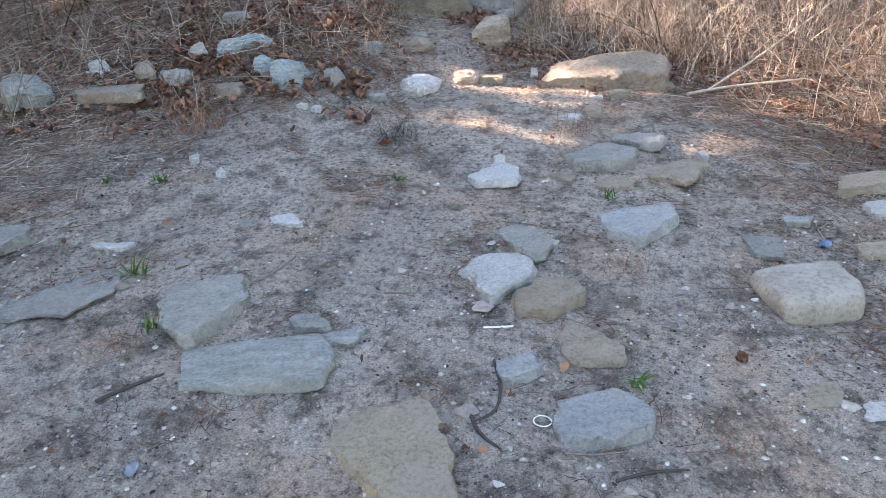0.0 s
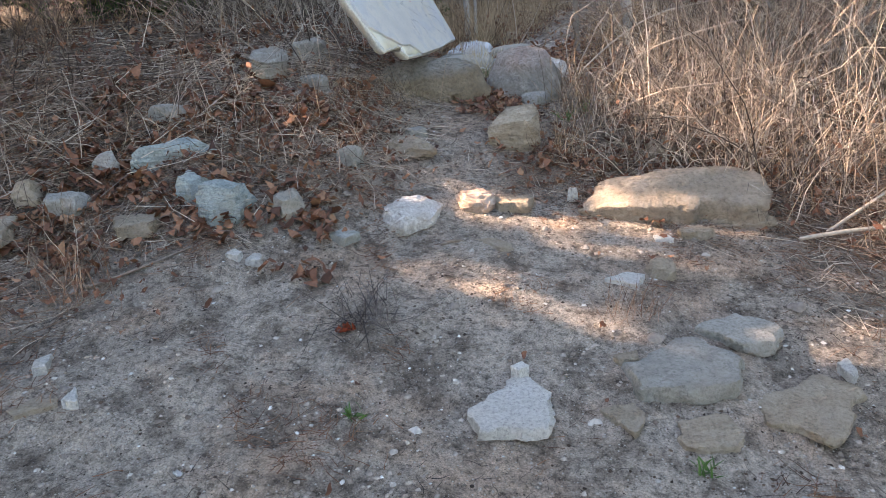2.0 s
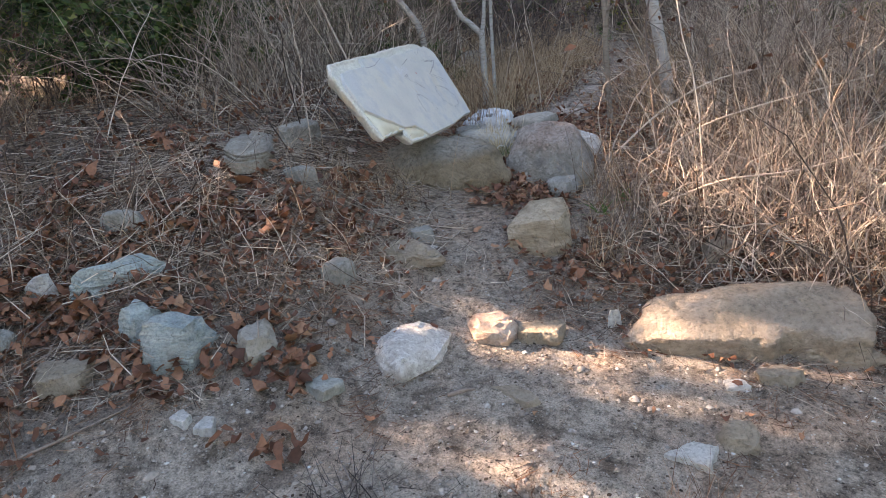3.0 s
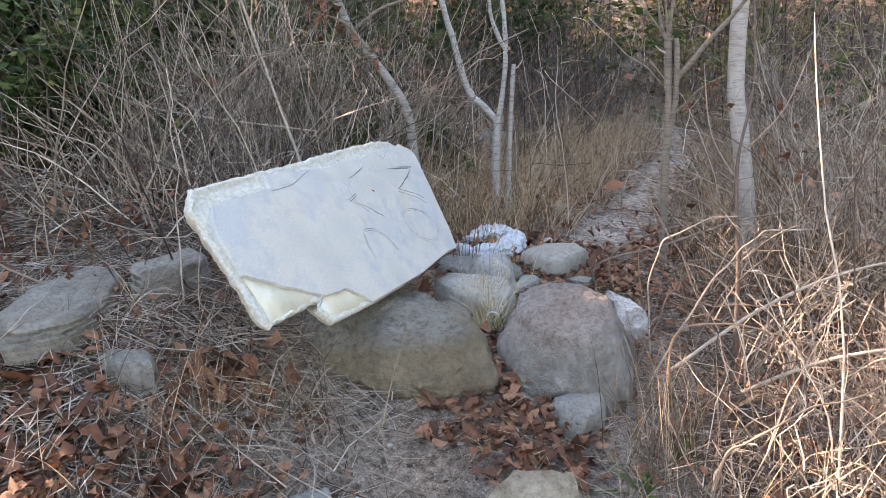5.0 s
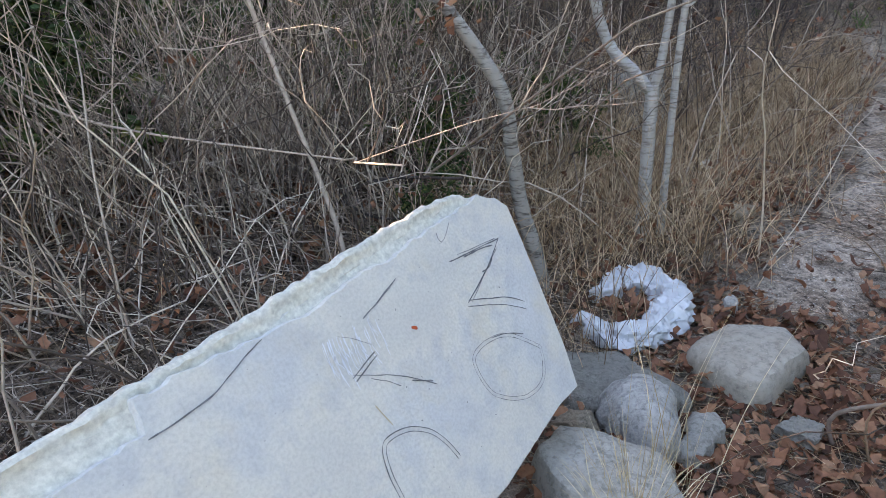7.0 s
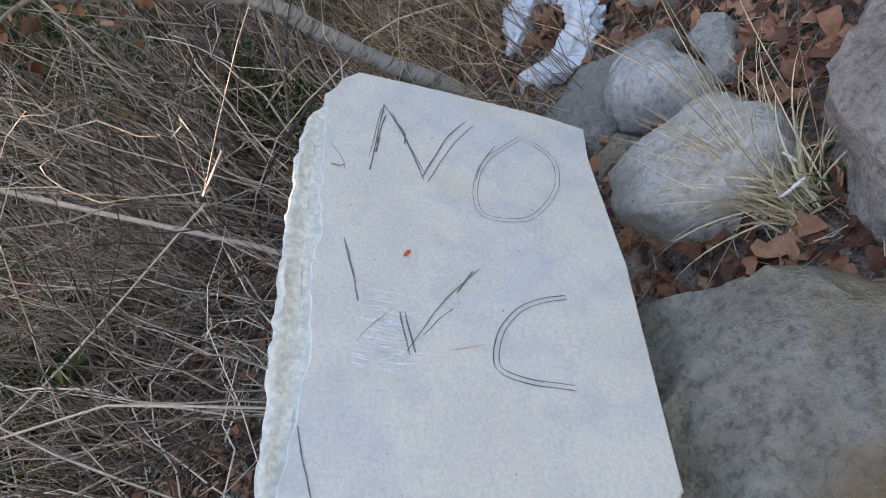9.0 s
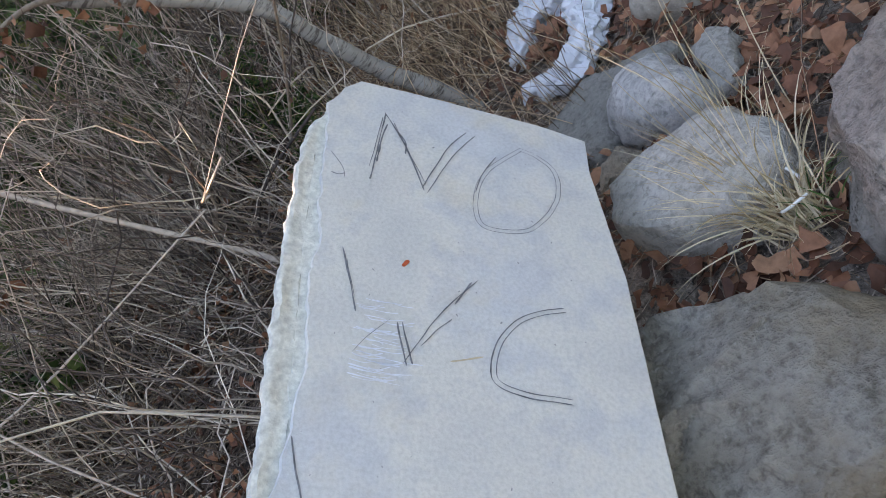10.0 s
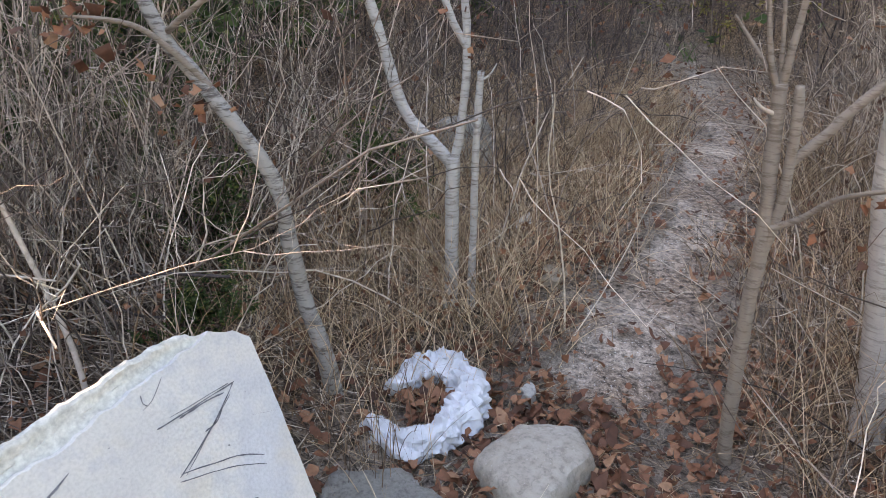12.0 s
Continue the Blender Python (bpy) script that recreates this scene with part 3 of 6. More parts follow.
stone("small flat tan stone", tan, -1.54, 3.24, 0.015, [(-0.07, -0.03), (0.02, 0.09), (0.08, 0.01), (-0.03, -0.06)])
stone("small white pointed stone chip", white, -1.43, 3.28, 0.03, [(-0.019, -0.030), (-0.020, 0.059), (0.039, -0.030)])
stone("small white rounded stone", white, -1.62, 3.42, 0.03, [(-0.034, 0.019), (0.002, 0.060), (0.035, -0.030), (-0.003, -0.049)])
stone("broad grey stone plate level with the ground", grey, -1.75, 2.28, -0.004, [(-0.39, 0.24), (0.11, 0.19), (0.22, -0.02), (0.16, -0.21), (-0.11, -0.20)])
stone("small buff stone on the sand", tan, 1.57, 2.78, 0.02, [(-0.05, 0.05), (0.09, 0.08), (0.05, -0.06), (-0.08, -0.07)])
stone("flaky white stone in the sand", white, -1.01, 2.88, 0.012, [(-0.09, 0.03), (0.01, 0.08), (0.12, -0.06), (-0.04, -0.05)])
stone("small grey stone flake", grey, -1.16, 2.83, 0.012, [(-0.059, 0.033), (0.027, 0.055), (0.054, -0.041), (-0.022, -0.047)])
stone("bright white wedge of stone on sunlit ground", white, 0.43, 4.19, 0.035, [(-0.10, -0.01), (-0.00, 0.05), (0.07, 0.03), (0.03, -0.08)])
stone("rounded tan cobble below the big rock", tan, 0.57, 4.28, 0.07, [(-0.07, 0.01), (-0.00, 0.08), (0.07, 0.02), (0.05, -0.06), (-0.05, -0.06)])
stone("small pinkish stone on the path", tan, 0.36, 3.70, 0.03, [(-0.047, 0.010), (0.044, 0.037), (0.035, -0.024), (-0.032, -0.024)])
stone("small white cobble by the flagstones", white, 1.10, 3.71, 0.03, [(-0.029, 0.030), (0.018, 0.058), (0.023, -0.022), (-0.012, -0.067)])
stone("small pale stone touching a flat stone", white, -0.01, 3.60, 0.04, [(-0.033, -0.001), (0.005, 0.033), (0.033, 0.000), (-0.005, -0.032)])
stone("flat tan stone sunk in the path", tan, 0.33, 3.42, 0.02, [(-0.09, 0.04), (0.03, 0.07), (0.05, -0.01), (0.01, -0.09)])
stone("pale tan flagstone level with the sand", tan, 0.57, 3.35, 0.02, [(-0.10, 0.01), (0.01, 0.07), (0.10, 0.02), (0.07, -0.04), (-0.09, -0.05)])
stone("knobbly white quartz boulder in a sun patch", quartz, -0.53, 4.60, 0.09, [(-0.16, 0.02), (-0.10, 0.13), (0.02, 0.19), (0.15, 0.12), (0.14, -0.04), (0.03, -0.13), (0.00, -0.18), (-0.09, -0.12)])
stone("pinkish worn stone in the path", pink, -0.22, 4.77, 0.06, [(-0.13, 0.08), (0.02, 0.12), (0.10, -0.01), (0.07, -0.10), (-0.06, -0.09)])
stone("pale tan stone set in the path", tan, -0.04, 4.75, 0.04, [(-0.09, 0.05), (0.10, 0.05), (0.07, -0.06), (-0.08, -0.05)])
stone("half-buried pale stone in the earth bank", tan, -0.64, 5.17, 0.08, [(-0.17, 0.10), (-0.03, 0.15), (0.21, -0.08), (0.12, -0.11), (-0.13, -0.06)])
stone("small grey stone on the earth bank", grey, -0.58, 5.31, 0.05, [(-0.065, 0.003), (0.017, 0.064), (0.066, -0.012), (-0.018, -0.056)])
stone("blue-green rough schist boulder on the bank", schist, -1.34, 4.40, 0.15, [(-0.13, -0.04), (-0.05, 0.13), (0.12, 0.09), (0.10, -0.06), (-0.03, -0.11)])
stone("dark blue-grey rock beside a schist boulder", schist, -1.51, 4.48, 0.11, [(-0.09, -0.03), (-0.03, 0.06), (0.08, 0.06), (0.03, -0.08)])
stone("squared brown stone with a chalky mark", block, -1.07, 4.49, 0.10, [(-0.09, -0.02), (0.01, 0.12), (0.08, 0.00), (0.01, -0.11)])
stone("long grey-green layered schist slab on leaf litter", schist, -1.68, 4.69, 0.11, [(-0.18, -0.10), (0.08, 0.13), (0.19, 0.06), (-0.08, -0.09)])
stone("small pale upright stone in leaf litter", white, -1.98, 4.61, 0.09, [(-0.073, -0.020), (-0.027, 0.045), (0.055, 0.009), (0.045, -0.034)])
stone("grey-green flat stone in dry grass", green, -0.79, 4.35, 0.03, [(-0.06, -0.01), (-0.03, 0.06), (0.08, 0.02), (0.02, -0.06)])
stone("white stone chip in dry grass", white, -1.20, 4.13, 0.03, [(-0.041, -0.014), (-0.018, 0.043), (0.032, 0.009), (0.027, -0.038)])
stone("white angular chip in dry grass", white, -1.11, 4.12, 0.03, [(-0.032, -0.038), (-0.021, 0.033), (0.015, 0.039), (0.038, -0.034)])
stone("worn flat stone in the sunlit path", tan, -0.13, 4.42, 0.02, [(-0.10, 0.04), (-0.02, 0.07), (0.09, -0.04), (0.04, -0.07)])
stone("grey stone on the leafy bank", grey, -1.80, 4.96, 0.06, [(-0.11, -0.01), (-0.07, 0.05), (0.09, 0.01), (0.08, -0.05)])
stone("small dark grey rock in brown leaves", grey, -0.86, 4.91, 0.09, [(-0.07, -0.03), (-0.02, 0.08), (0.07, 0.01), (0.02, -0.06)])
stone("pale stone among dry brush", tan, 0.74, 5.31, 0.07, [(-0.07, 0.05), (0.08, 0.10), (0.08, -0.03), (-0.08, -0.13)])
stone("small pale stone at the foot of the brush", white, 0.25, 4.85, 0.06, [(-0.032, -0.026), (0.005, 0.032), (0.027, -0.006)])
stone("long weathered layered slab on the leafy bank", strata, -1.43, 5.55, 0.06, [(0.05, -0.29), (0.12, -0.12), (0.085, 0.06), (0.02, 0.25), (-0.08, 0.27), (-0.12, 0.05), (-0.06, -0.22)], rings=STRATA_RINGS, rough=0.05, tilt=(-0.22, 0.0))
stone("light layered slab under dry stalks", strata, -1.28, 5.87, 0.085, [(-0.03, -0.15), (0.07, 0.04), (0.07, 0.11), (-0.0, 0.12), (-0.09, -0.12)], rings=STRATA_RINGS, rough=0.06, tilt=(-0.25, 0.1))
stone("small light grey stone in dry grass", grey, -1.15, 5.43, 0.07, [(0.05, -0.06), (0.09, -0.02), (0.04, 0.05), (-0.09, 0.05), (-0.09, -0.02)])
stone("small stone below the round boulder", grey, 0.08, 5.87, 0.08, [(-0.05, -0.07), (0.02, -0.11), (0.08, -0.01), (0.07, 0.11), (-0.04, 0.07), (-0.09, -0.0)])
stone("white and brown banded stone beside the boulder", quartz, 0.23, 6.54, 0.17, [(-0.11, 0.07), (-0.08, 0.10), (0.03, 0.05), (0.09, -0.04), (0.10, -0.08), (-0.03, -0.11)])
stone("smooth tan-grey flat stone beside the trail", smooth_tan, -0.06, 7.10, 0.1, [(-0.18, -0.03), (-0.08, 0.14), (0.10, 0.17), (0.15, 0.05), (0.04, -0.15), (-0.02, -0.18)], rings=PILLOW_RINGS, rough=0.05)
stone("grey stone partly under the marble slab", grey, -0.40, 6.86, 0.075, [(-0.17, -0.06), (-0.1, -0.13), (0.05, -0.1), (0.16, -0.04), (0.18, 0.03), (0.11, 0.09), (-0.03, 0.13), (-0.21, 0.08)])
stone("white-streaked quartz stone among leaves", milky, -0.315, 6.74, 0.15, [(-0.07, -0.05), (0.01, -0.11), (0.075, -0.13), (0.10, -0.03), (0.08, 0.07), (0.01, 0.14), (-0.08, 0.10), (-0.12, 0.02)], rings=CHISEL_RINGS, rough=0.10)
stone("small grey stone in fallen leaves", grey, -0.17, 6.76, 0.06, [(-0.06, -0.1), (0.0, -0.1), (0.06, 0.03), (0.03, 0.09), (-0.03, 0.07)])
stone("pale grey stone with a dry grass tuft against it", pale_grey, -0.355, 6.49, 0.13, [(-0.18, 0.0), (-0.10, -0.10), (0.02, -0.15), (0.15, -0.10), (0.165, -0.02), (0.11, 0.09), (-0.01, 0.125), (-0.16, 0.11)], rings=PILLOW_RINGS, rough=0.08)
stone("small brown stone wedged beside the slab", tan, -0.47, 6.68, 0.09, [(-0.07, -0.03), (0.0, -0.06), (0.07, -0.02), (0.05, 0.04), (-0.06, 0.05)])
stone("small dark-marked stone in leaf litter", grey, 0.06, 6.87, 0.05, [(-0.070, -0.016), (-0.007, 0.041), (0.051, 0.026), (0.026, -0.051)])
stone("small white stone beside the trail", white, -0.12, 7.44, 0.05, [(-0.032, 0.002), (-0.001, 0.045), (0.024, 0.010), (0.008, -0.056)])
stone("tan stone at the grassy edge of the trail", tan, -0.11, 8.21, 0.05, [(-0.07, -0.04), (-0.02, 0.08), (0.06, 0.04), (0.03, -0.08)])
stone("small white stone in dry grass", white, -0.27, 8.72, 0.04, [(-0.042, -0.048), (0.006, 0.075), (0.036, -0.026)])
stone("grey-green block at the foot of the bushes", green, -2.99, 4.19, 0.14, [(-0.32, 0.14), (0.02, 0.22), (0.22, -0.07), (0.07, -0.29)])
stone("worn flat stone in dry litter", tan, -2.42, 4.14, 0.05, [(-0.36, 0.11), (-0.08, 0.12), (0.23, 0.07), (0.28, -0.14), (-0.07, -0.16)])
stone("pale stone in dry litter", white, -2.59, 4.43, 0.07, [(-0.11, 0.04), (0.03, 0.06), (0.09, -0.05), (-0.02, -0.06)])
stone("small white stone in dry litter", white, -2.58, 4.36, 0.03, [(-0.09, 0.01), (0.04, 0.03), (0.05, -0.04)])
stone("upright tan stone among leaves", tan, -2.27, 4.39, 0.1, [(-0.10, 0.04), (0.03, 0.09), (0.09, -0.06), (-0.02, -0.08)])
stone("grey-brown stone among leaves", grey, -2.06, 4.34, 0.06, [(-0.13, 0.06), (0.08, 0.06), (0.10, -0.06), (-0.05, -0.06)])
stone("brown flat stone in litter", tan, -1.68, 4.24, 0.05, [(-0.13, 0.05), (0.08, 0.09), (0.09, -0.05), (-0.04, -0.09)])



def oval(a, b, turn, lumps=0.08, seed=1, n=14):
    rnd = random.Random(seed)
    out = []
    for q in range(n):
        w = 2 * math.pi * q / n
        k = 1 + rnd.uniform(-lumps, lumps)
        x, y = a * math.cos(w) * k, b * math.sin(w) * k
        out.append((x * math.cos(turn) - y * math.sin(turn), x * math.sin(turn) + y * math.cos(turn)))
    return out


crag("pale sandstone slab split off the long boulder", bigrock, 1.02, 4.70, 0.05, [(-0.16, -0.03), (0.0, -0.06), (0.14, -0.04), (0.12, 0.05), (-0.12, 0.06)], (), "rock")


def ledge_boulder():
    """A long low boulder: a smooth top that slopes up to the back, and a broken upright front."""
    outline = [(-0.47, -0.14), (-0.30, -0.18), (-0.10, -0.19), (0.06, -0.20), (0.09, -0.16), (0.20, -0.18), (0.23, -0.21), (0.37, -0.22), (0.42, -0.10), (0.38, 0.14), (0.15, 0.2), (-0.12, 0.18), (-0.35, 0.06)]
    bm, rows, n = bmesh.new(), [], 150

    def height(x, y):
        hump = 0.62 + 0.38 * math.exp(-((x - 0.06) / 0.27) ** 2)
        z = 0.008 + 0.135 * hump * smooth(-0.30, 0.05, y) + 0.02 * smooth(0.0, 0.3, x)
        z *= smooth(-0.58, -0.25, x)
        groove = abs(y + 0.05 - 0.5 * (x - 0.12) + 0.05 * noise.noise((x * 9, y * 9, 2)))
        z -= 0.016 * (1 - smooth(0.0, 0.02, groove)) * smooth(0.0, 0.08, x)
        return z + 0.012 * noise.noise((x * 7, y * 7, 1)) + 0.006 * noise.noise((x * 22, y * 22, 4)) + 0.003 * noise.noise((x * 60, y * 60, 5)) - 0.07 * smooth(0.06, 0.2, y)

    for f, z in ((1.0, -0.12), (0.985, 0.0), (1.0, 0.35), (1.005, 0.8), (0.99, 1.0)) + tuple((1 - k / 26, None) for k in range(1, 26)):
        row = []
        for q in range(n):
            w = 2 * math.pi * q / n
            r = radius_at(outline, w) * f
            x, y = math.cos(w) * r, math.sin(w) * r
            h = height(x, y)
            v = Vector((x, y, h if z is None else z if z < 0 else z * h * (0.94 if z == 1.0 else 1)))
            if z is not None:
                v += noise.noise_vector(v * 16) * 0.010 + noise.noise_vector(v * 45) * 0.006
            row.append(bm.verts.new(v))
        rows.append(row)
    for lo, hi in zip(rows, rows[1:]):
        for q in range(n):
            bm.faces.new((lo[q], lo[(q + 1) % n], hi[(q + 1) % n], hi[q]))
    bm.faces.new(rows[-1])
    bm.faces.new(rows[0][::-1])
    ob = part("boulder", bm, bigrock)
    ob.data.set_sharp_from_angle(angle=radians(42))
    ob.location = (0.73, 4.86, ground(0.73, 4.86) - 0.005)
    return tagged(ob, "long pale sandstone boulder with a broken ledge, in sunlight", "boulder")


ledge_boulder()
stone("light slab fragment below the long boulder", tan, 0.78, 4.58, 0.03, [(-0.08, 0.02), (0.02, 0.05), (0.09, 0.0), (0.03, -0.04), (-0.07, -0.03)])
stone("small pale fragment on needle litter", white, 0.62, 4.52, 0.02, [(-0.04, 0.02), (0.03, 0.03), (0.05, -0.02), (-0.03, -0.03)])
crag("angular buff rock with layered faces on the bank", buff, -0.03, 5.37, 0.12, [(-0.15, -0.07), (0.02, -0.13), (0.13, -0.08), (0.13, 0.1), (-0.02, 0.12)],
     [(-0.15, -0.03, 0.075), (-0.05, 0.07, 0.165), (0.10, 0.08, 0.175), (0.13, -0.02, 0.15), (-0.06, -0.095, 0.115), (0.07, -0.115, 0.125), (0.0, 0.0, 0.165)], "rock", 0.0, 0.03, 5, 0)
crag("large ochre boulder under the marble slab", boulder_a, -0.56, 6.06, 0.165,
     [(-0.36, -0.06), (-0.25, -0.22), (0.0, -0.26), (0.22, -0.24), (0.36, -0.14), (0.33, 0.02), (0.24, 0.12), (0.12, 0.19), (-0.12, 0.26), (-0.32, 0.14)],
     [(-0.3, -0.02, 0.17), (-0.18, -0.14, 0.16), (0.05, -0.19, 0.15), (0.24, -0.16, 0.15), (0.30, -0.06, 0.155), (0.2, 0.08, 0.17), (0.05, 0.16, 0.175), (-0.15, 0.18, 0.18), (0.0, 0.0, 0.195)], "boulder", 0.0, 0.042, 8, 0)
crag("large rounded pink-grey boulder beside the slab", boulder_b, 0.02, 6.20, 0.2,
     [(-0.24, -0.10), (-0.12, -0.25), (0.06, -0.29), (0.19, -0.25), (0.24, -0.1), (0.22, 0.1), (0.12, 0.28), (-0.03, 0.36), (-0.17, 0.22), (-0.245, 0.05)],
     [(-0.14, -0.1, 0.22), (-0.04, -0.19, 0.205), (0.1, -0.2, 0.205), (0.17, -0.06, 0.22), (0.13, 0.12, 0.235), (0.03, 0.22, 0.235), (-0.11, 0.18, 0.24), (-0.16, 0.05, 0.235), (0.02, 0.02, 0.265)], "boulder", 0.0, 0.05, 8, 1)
stone("weathered grey block behind the forked sapling", grey, -0.70, 9.35, 0.28, oval(0.16, 0.12, 0.3, 0.1, 8), "rock", STONE_RINGS, 32, 0.08)

# ---- marble slab ----
SLAB = Matrix(((0.21145, -0.54406, 0.81197, -0.705), (0.97690, 0.14380, -0.15805, 6.222), (-0.03077, 0.82663, 0.56190, 1.4265), (0, 0, 0, 1)))
slab = tagged(new("marble_slab"), "broken tilted grey marble slab with NO WC pencilled on it", "stone slab")
slab.matrix_world = SLAB
BODY = [(-0.785, 0.13), (-0.74, 0.175), (-0.5, 0.192), (-0.30, 0.198), (-0.11, 0.214), (0.11, 0.226), (0.30, 0.232), (0.40, 0.228), (0.455, 0.20),
        (0.52, 0.165), (0.543, 0.144), (0.515, 0.0), (0.467, -0.21), (0.434, -0.303), (0.34, -0.302), (0.08, -0.328), (-0.24, -0.334), (-0.505, -0.328),
        (-0.54, -0.27), (-0.49, -0.248), (-0.74, -0.252), (-0.757, -0.24), (-0.77, -0.05)]
FACE = [(-0.748, 0.05), (-0.715, 0.112), (-0.62, 0.122), (-0.455, 0.128), (-0.445, 0.176), (-0.33, 0.172), (-0.23, 0.164), (-0.115, 0.158), (-0.04, 0.166),
        (0.023, 0.176), (0.10, 0.168), (0.177, 0.179), (0.266, 0.185), (0.40, 0.192), (0.457, 0.199), (0.52, 0.165), (0.541, 0.143), (0.513, 0.0), (0.465, -0.21),
        (0.432, -0.301), (0.34, -0.299), (0.08, -0.325), (-0.285, -0.329), (-0.325, -0.288), (-0.377, -0.251), (-0.46, -0.247), (-0.488, -0.244), (-0.558, -0.204), (-0.65, -0.15),
        (-0.744, -0.098), (-0.752, -0.03)]


def fine_outline(points, step, rough, seed, calm):
    """The outline cut into short steps, rough wherever it is broken; calm(u, v) says where it is sawn."""
    out = []
    for (ax, ay), (bx, by) in zip(points, points[1:] + points[:1]):
        n = max(1, int(math.hypot(bx - ax, by - ay) / step))
        for k in range(n):
            u, v = ax + (bx - ax) * k / n, ay + (by - ay) * k / n
            r = rough * (0.15 if calm(u, v) else 1.0)
            d = noise.noise_vector((u * 30 + seed, v * 30, seed)) * r + noise.noise_vector((u * 90, v * 90 + seed, 2)) * r * 0.6
            out.append((u + d.x, v + d.y))
    return out


def plate(outline, levels, dent=0.0):
    """A closed plate: levels are (inset, height) from the underside up."""
    bm = bmesh.new()
    cx, cy = sum(p[0] for p in outline) / len(outline), sum(p[1] for p in outline) / len(outline)
    rows = []
    for inset, w in levels:
        row = []
        for u, v in outline:
            d = Vector((cx - u, (cy - v) * 2.2))
            d = d.normalized() * inset if d.length > 1e-6 else d
            lift = noise.noise((u * 40, v * 40, w * 60)) * dent
            row.append(bm.verts.new((u + d.x, v + d.y, w + lift)))
        rows.append(row)
    n = len(outline)
    for lo, hi in zip(rows, rows[1:]):
        for q in range(n):
            bm.faces.new((lo[q], lo[(q + 1) % n], hi[(q + 1) % n], hi[q]))
    caps = [bm.faces.new(rows[0][::-1]), bm.faces.new(rows[-1])]
    bmesh.ops.triangulate(bm, faces=caps)
    bmesh.ops.recalc_face_normals(bm, faces=bm.faces)
    return bm


sawn = lambda u, v: v < -0.29 or u > 0.40 and v < 0.15
body = part("body", plate(fine_outline(BODY, 0.012, 0.007, 1, sawn), [(0.058, -0.078), (0.036, -0.066), (0.014, -0.046), (0.002, -0.030), (0.0, -0.020), (0.005, -0.012), (0.013, -0.010), (0.020, -0.013), (0.028, -0.016), (0.036, -0.016)], 0.006), marble_break, slab, "rough broken pale marble edge")
body.data.set_sharp_from_angle(angle=radians(40))
beige = part("exposed_layer", plate(fine_outline([(-0.735, -0.10), (-0.5, -0.19), (-0.26, -0.26), (-0.27, -0.318), (-0.495, -0.318), (-0.527, -0.272), (-0.48, -0.246), (-0.728, -0.243)], 0.02, 0.002, 3, sawn), [(0, -0.018), (0.001, -0.0125)]), marble_under, slab, "beige layer where the face flaked off")
face = part("polished_face", plate(fine_outline(FACE, 0.012, 0.006, 2, sawn), [(-0.001, -0.020), (0.0, -0.004), (0.003, 0.0)]), marble_face, slab, "smooth grey weathered face")
face.data.set_sharp_from_angle(angle=radians(30))


def stroke(points, width=0.0028, name="pencil_stroke", material=pencil, lift=0.0012, gap=0.0):
    """A drawn line on the face, through a few places of it."""
    pts = [Vector((u, v, 0)) for u, v in points]
    line = []
    for i in range(len(pts) - 1):
        p0, p1, p2, p3 = pts[max(i - 1, 0)], pts[i], pts[i + 1], pts[min(i + 2, len(pts) - 1)]
        for s in range(8):
            u = s / 8
            line.append(0.5 * (2 * p1 + (p2 - p0) * u + (2 * p0 - 5 * p1 + 4 * p2 - p3) * u * u + (3 * p1 - p0 - 3 * p2 + p3) * u ** 3))
    line.append(pts[-1])
    bm = bmesh.new()
    last = None
    for i, p in enumerate(line):
        d = (line[min(i + 1, len(line) - 1)] - line[max(i - 1, 0)]).normalized()
        side = Vector((-d.y, d.x, 0)) * width * 0.5 * (0.5 + 0.35 * noise.noise(p * 60)) * (0.35 if i in (0, len(line) - 1) else 1)
        shift = Vector((-d.y, d.x, 0)) * gap + noise.noise_vector(p * 30) * 0.0012
        shift.z = lift
        pair = [bm.verts.new(p + shift - side), bm.verts.new(p + shift + side)]
        if last:
            bm.faces.new((last[0], pair[0], pair[1], last[1]))
        last = pair
    return part(name, bm, material, slab)


# N, O
stroke([(0.253, 0.102), (0.313, 0.097), (0.444, 0.087)], 0.0048)
stroke([(0.30, 0.094), (0.36, 0.090), (0.41, 0.082)], 0.0065)
stroke([(0.285, 0.106), (0.36, 0.098), (0.43, 0.092)], 0.003)
stroke([(0.442, 0.088), (0.353, 0.046), (0.240, 0.008)], 0.0048)
stroke([(0.40, 0.068), (0.365, 0.047), (0.33, 0.044)], 0.005)
stroke([(0.42, 0.072), (0.33, 0.036), (0.252, 0.004)], 0.003)
stroke([(0.245, 0.012), (0.357, -0.031), (0.412, -0.066)], 0.0048)
stroke([(0.235, 0.002), (0.34, -0.042), (0.406, -0.084)], 0.0035)
for g in (0.0, 0.008):
    stroke([(0.384, -0.167), (0.313, -0.102), (0.243, -0.078), (0.176, -0.083), (0.158, -0.124), (0.175, -0.182), (0.25, -0.229), (0.325, -0.233), (0.368, -0.20), (0.384, -0.167)], 0.0022 if g else 0.0018, gap=g)
stroke([(0.352, -0.118), (0.30, -0.092), (0.25, -0.078)], 0.0035, gap=0.003)
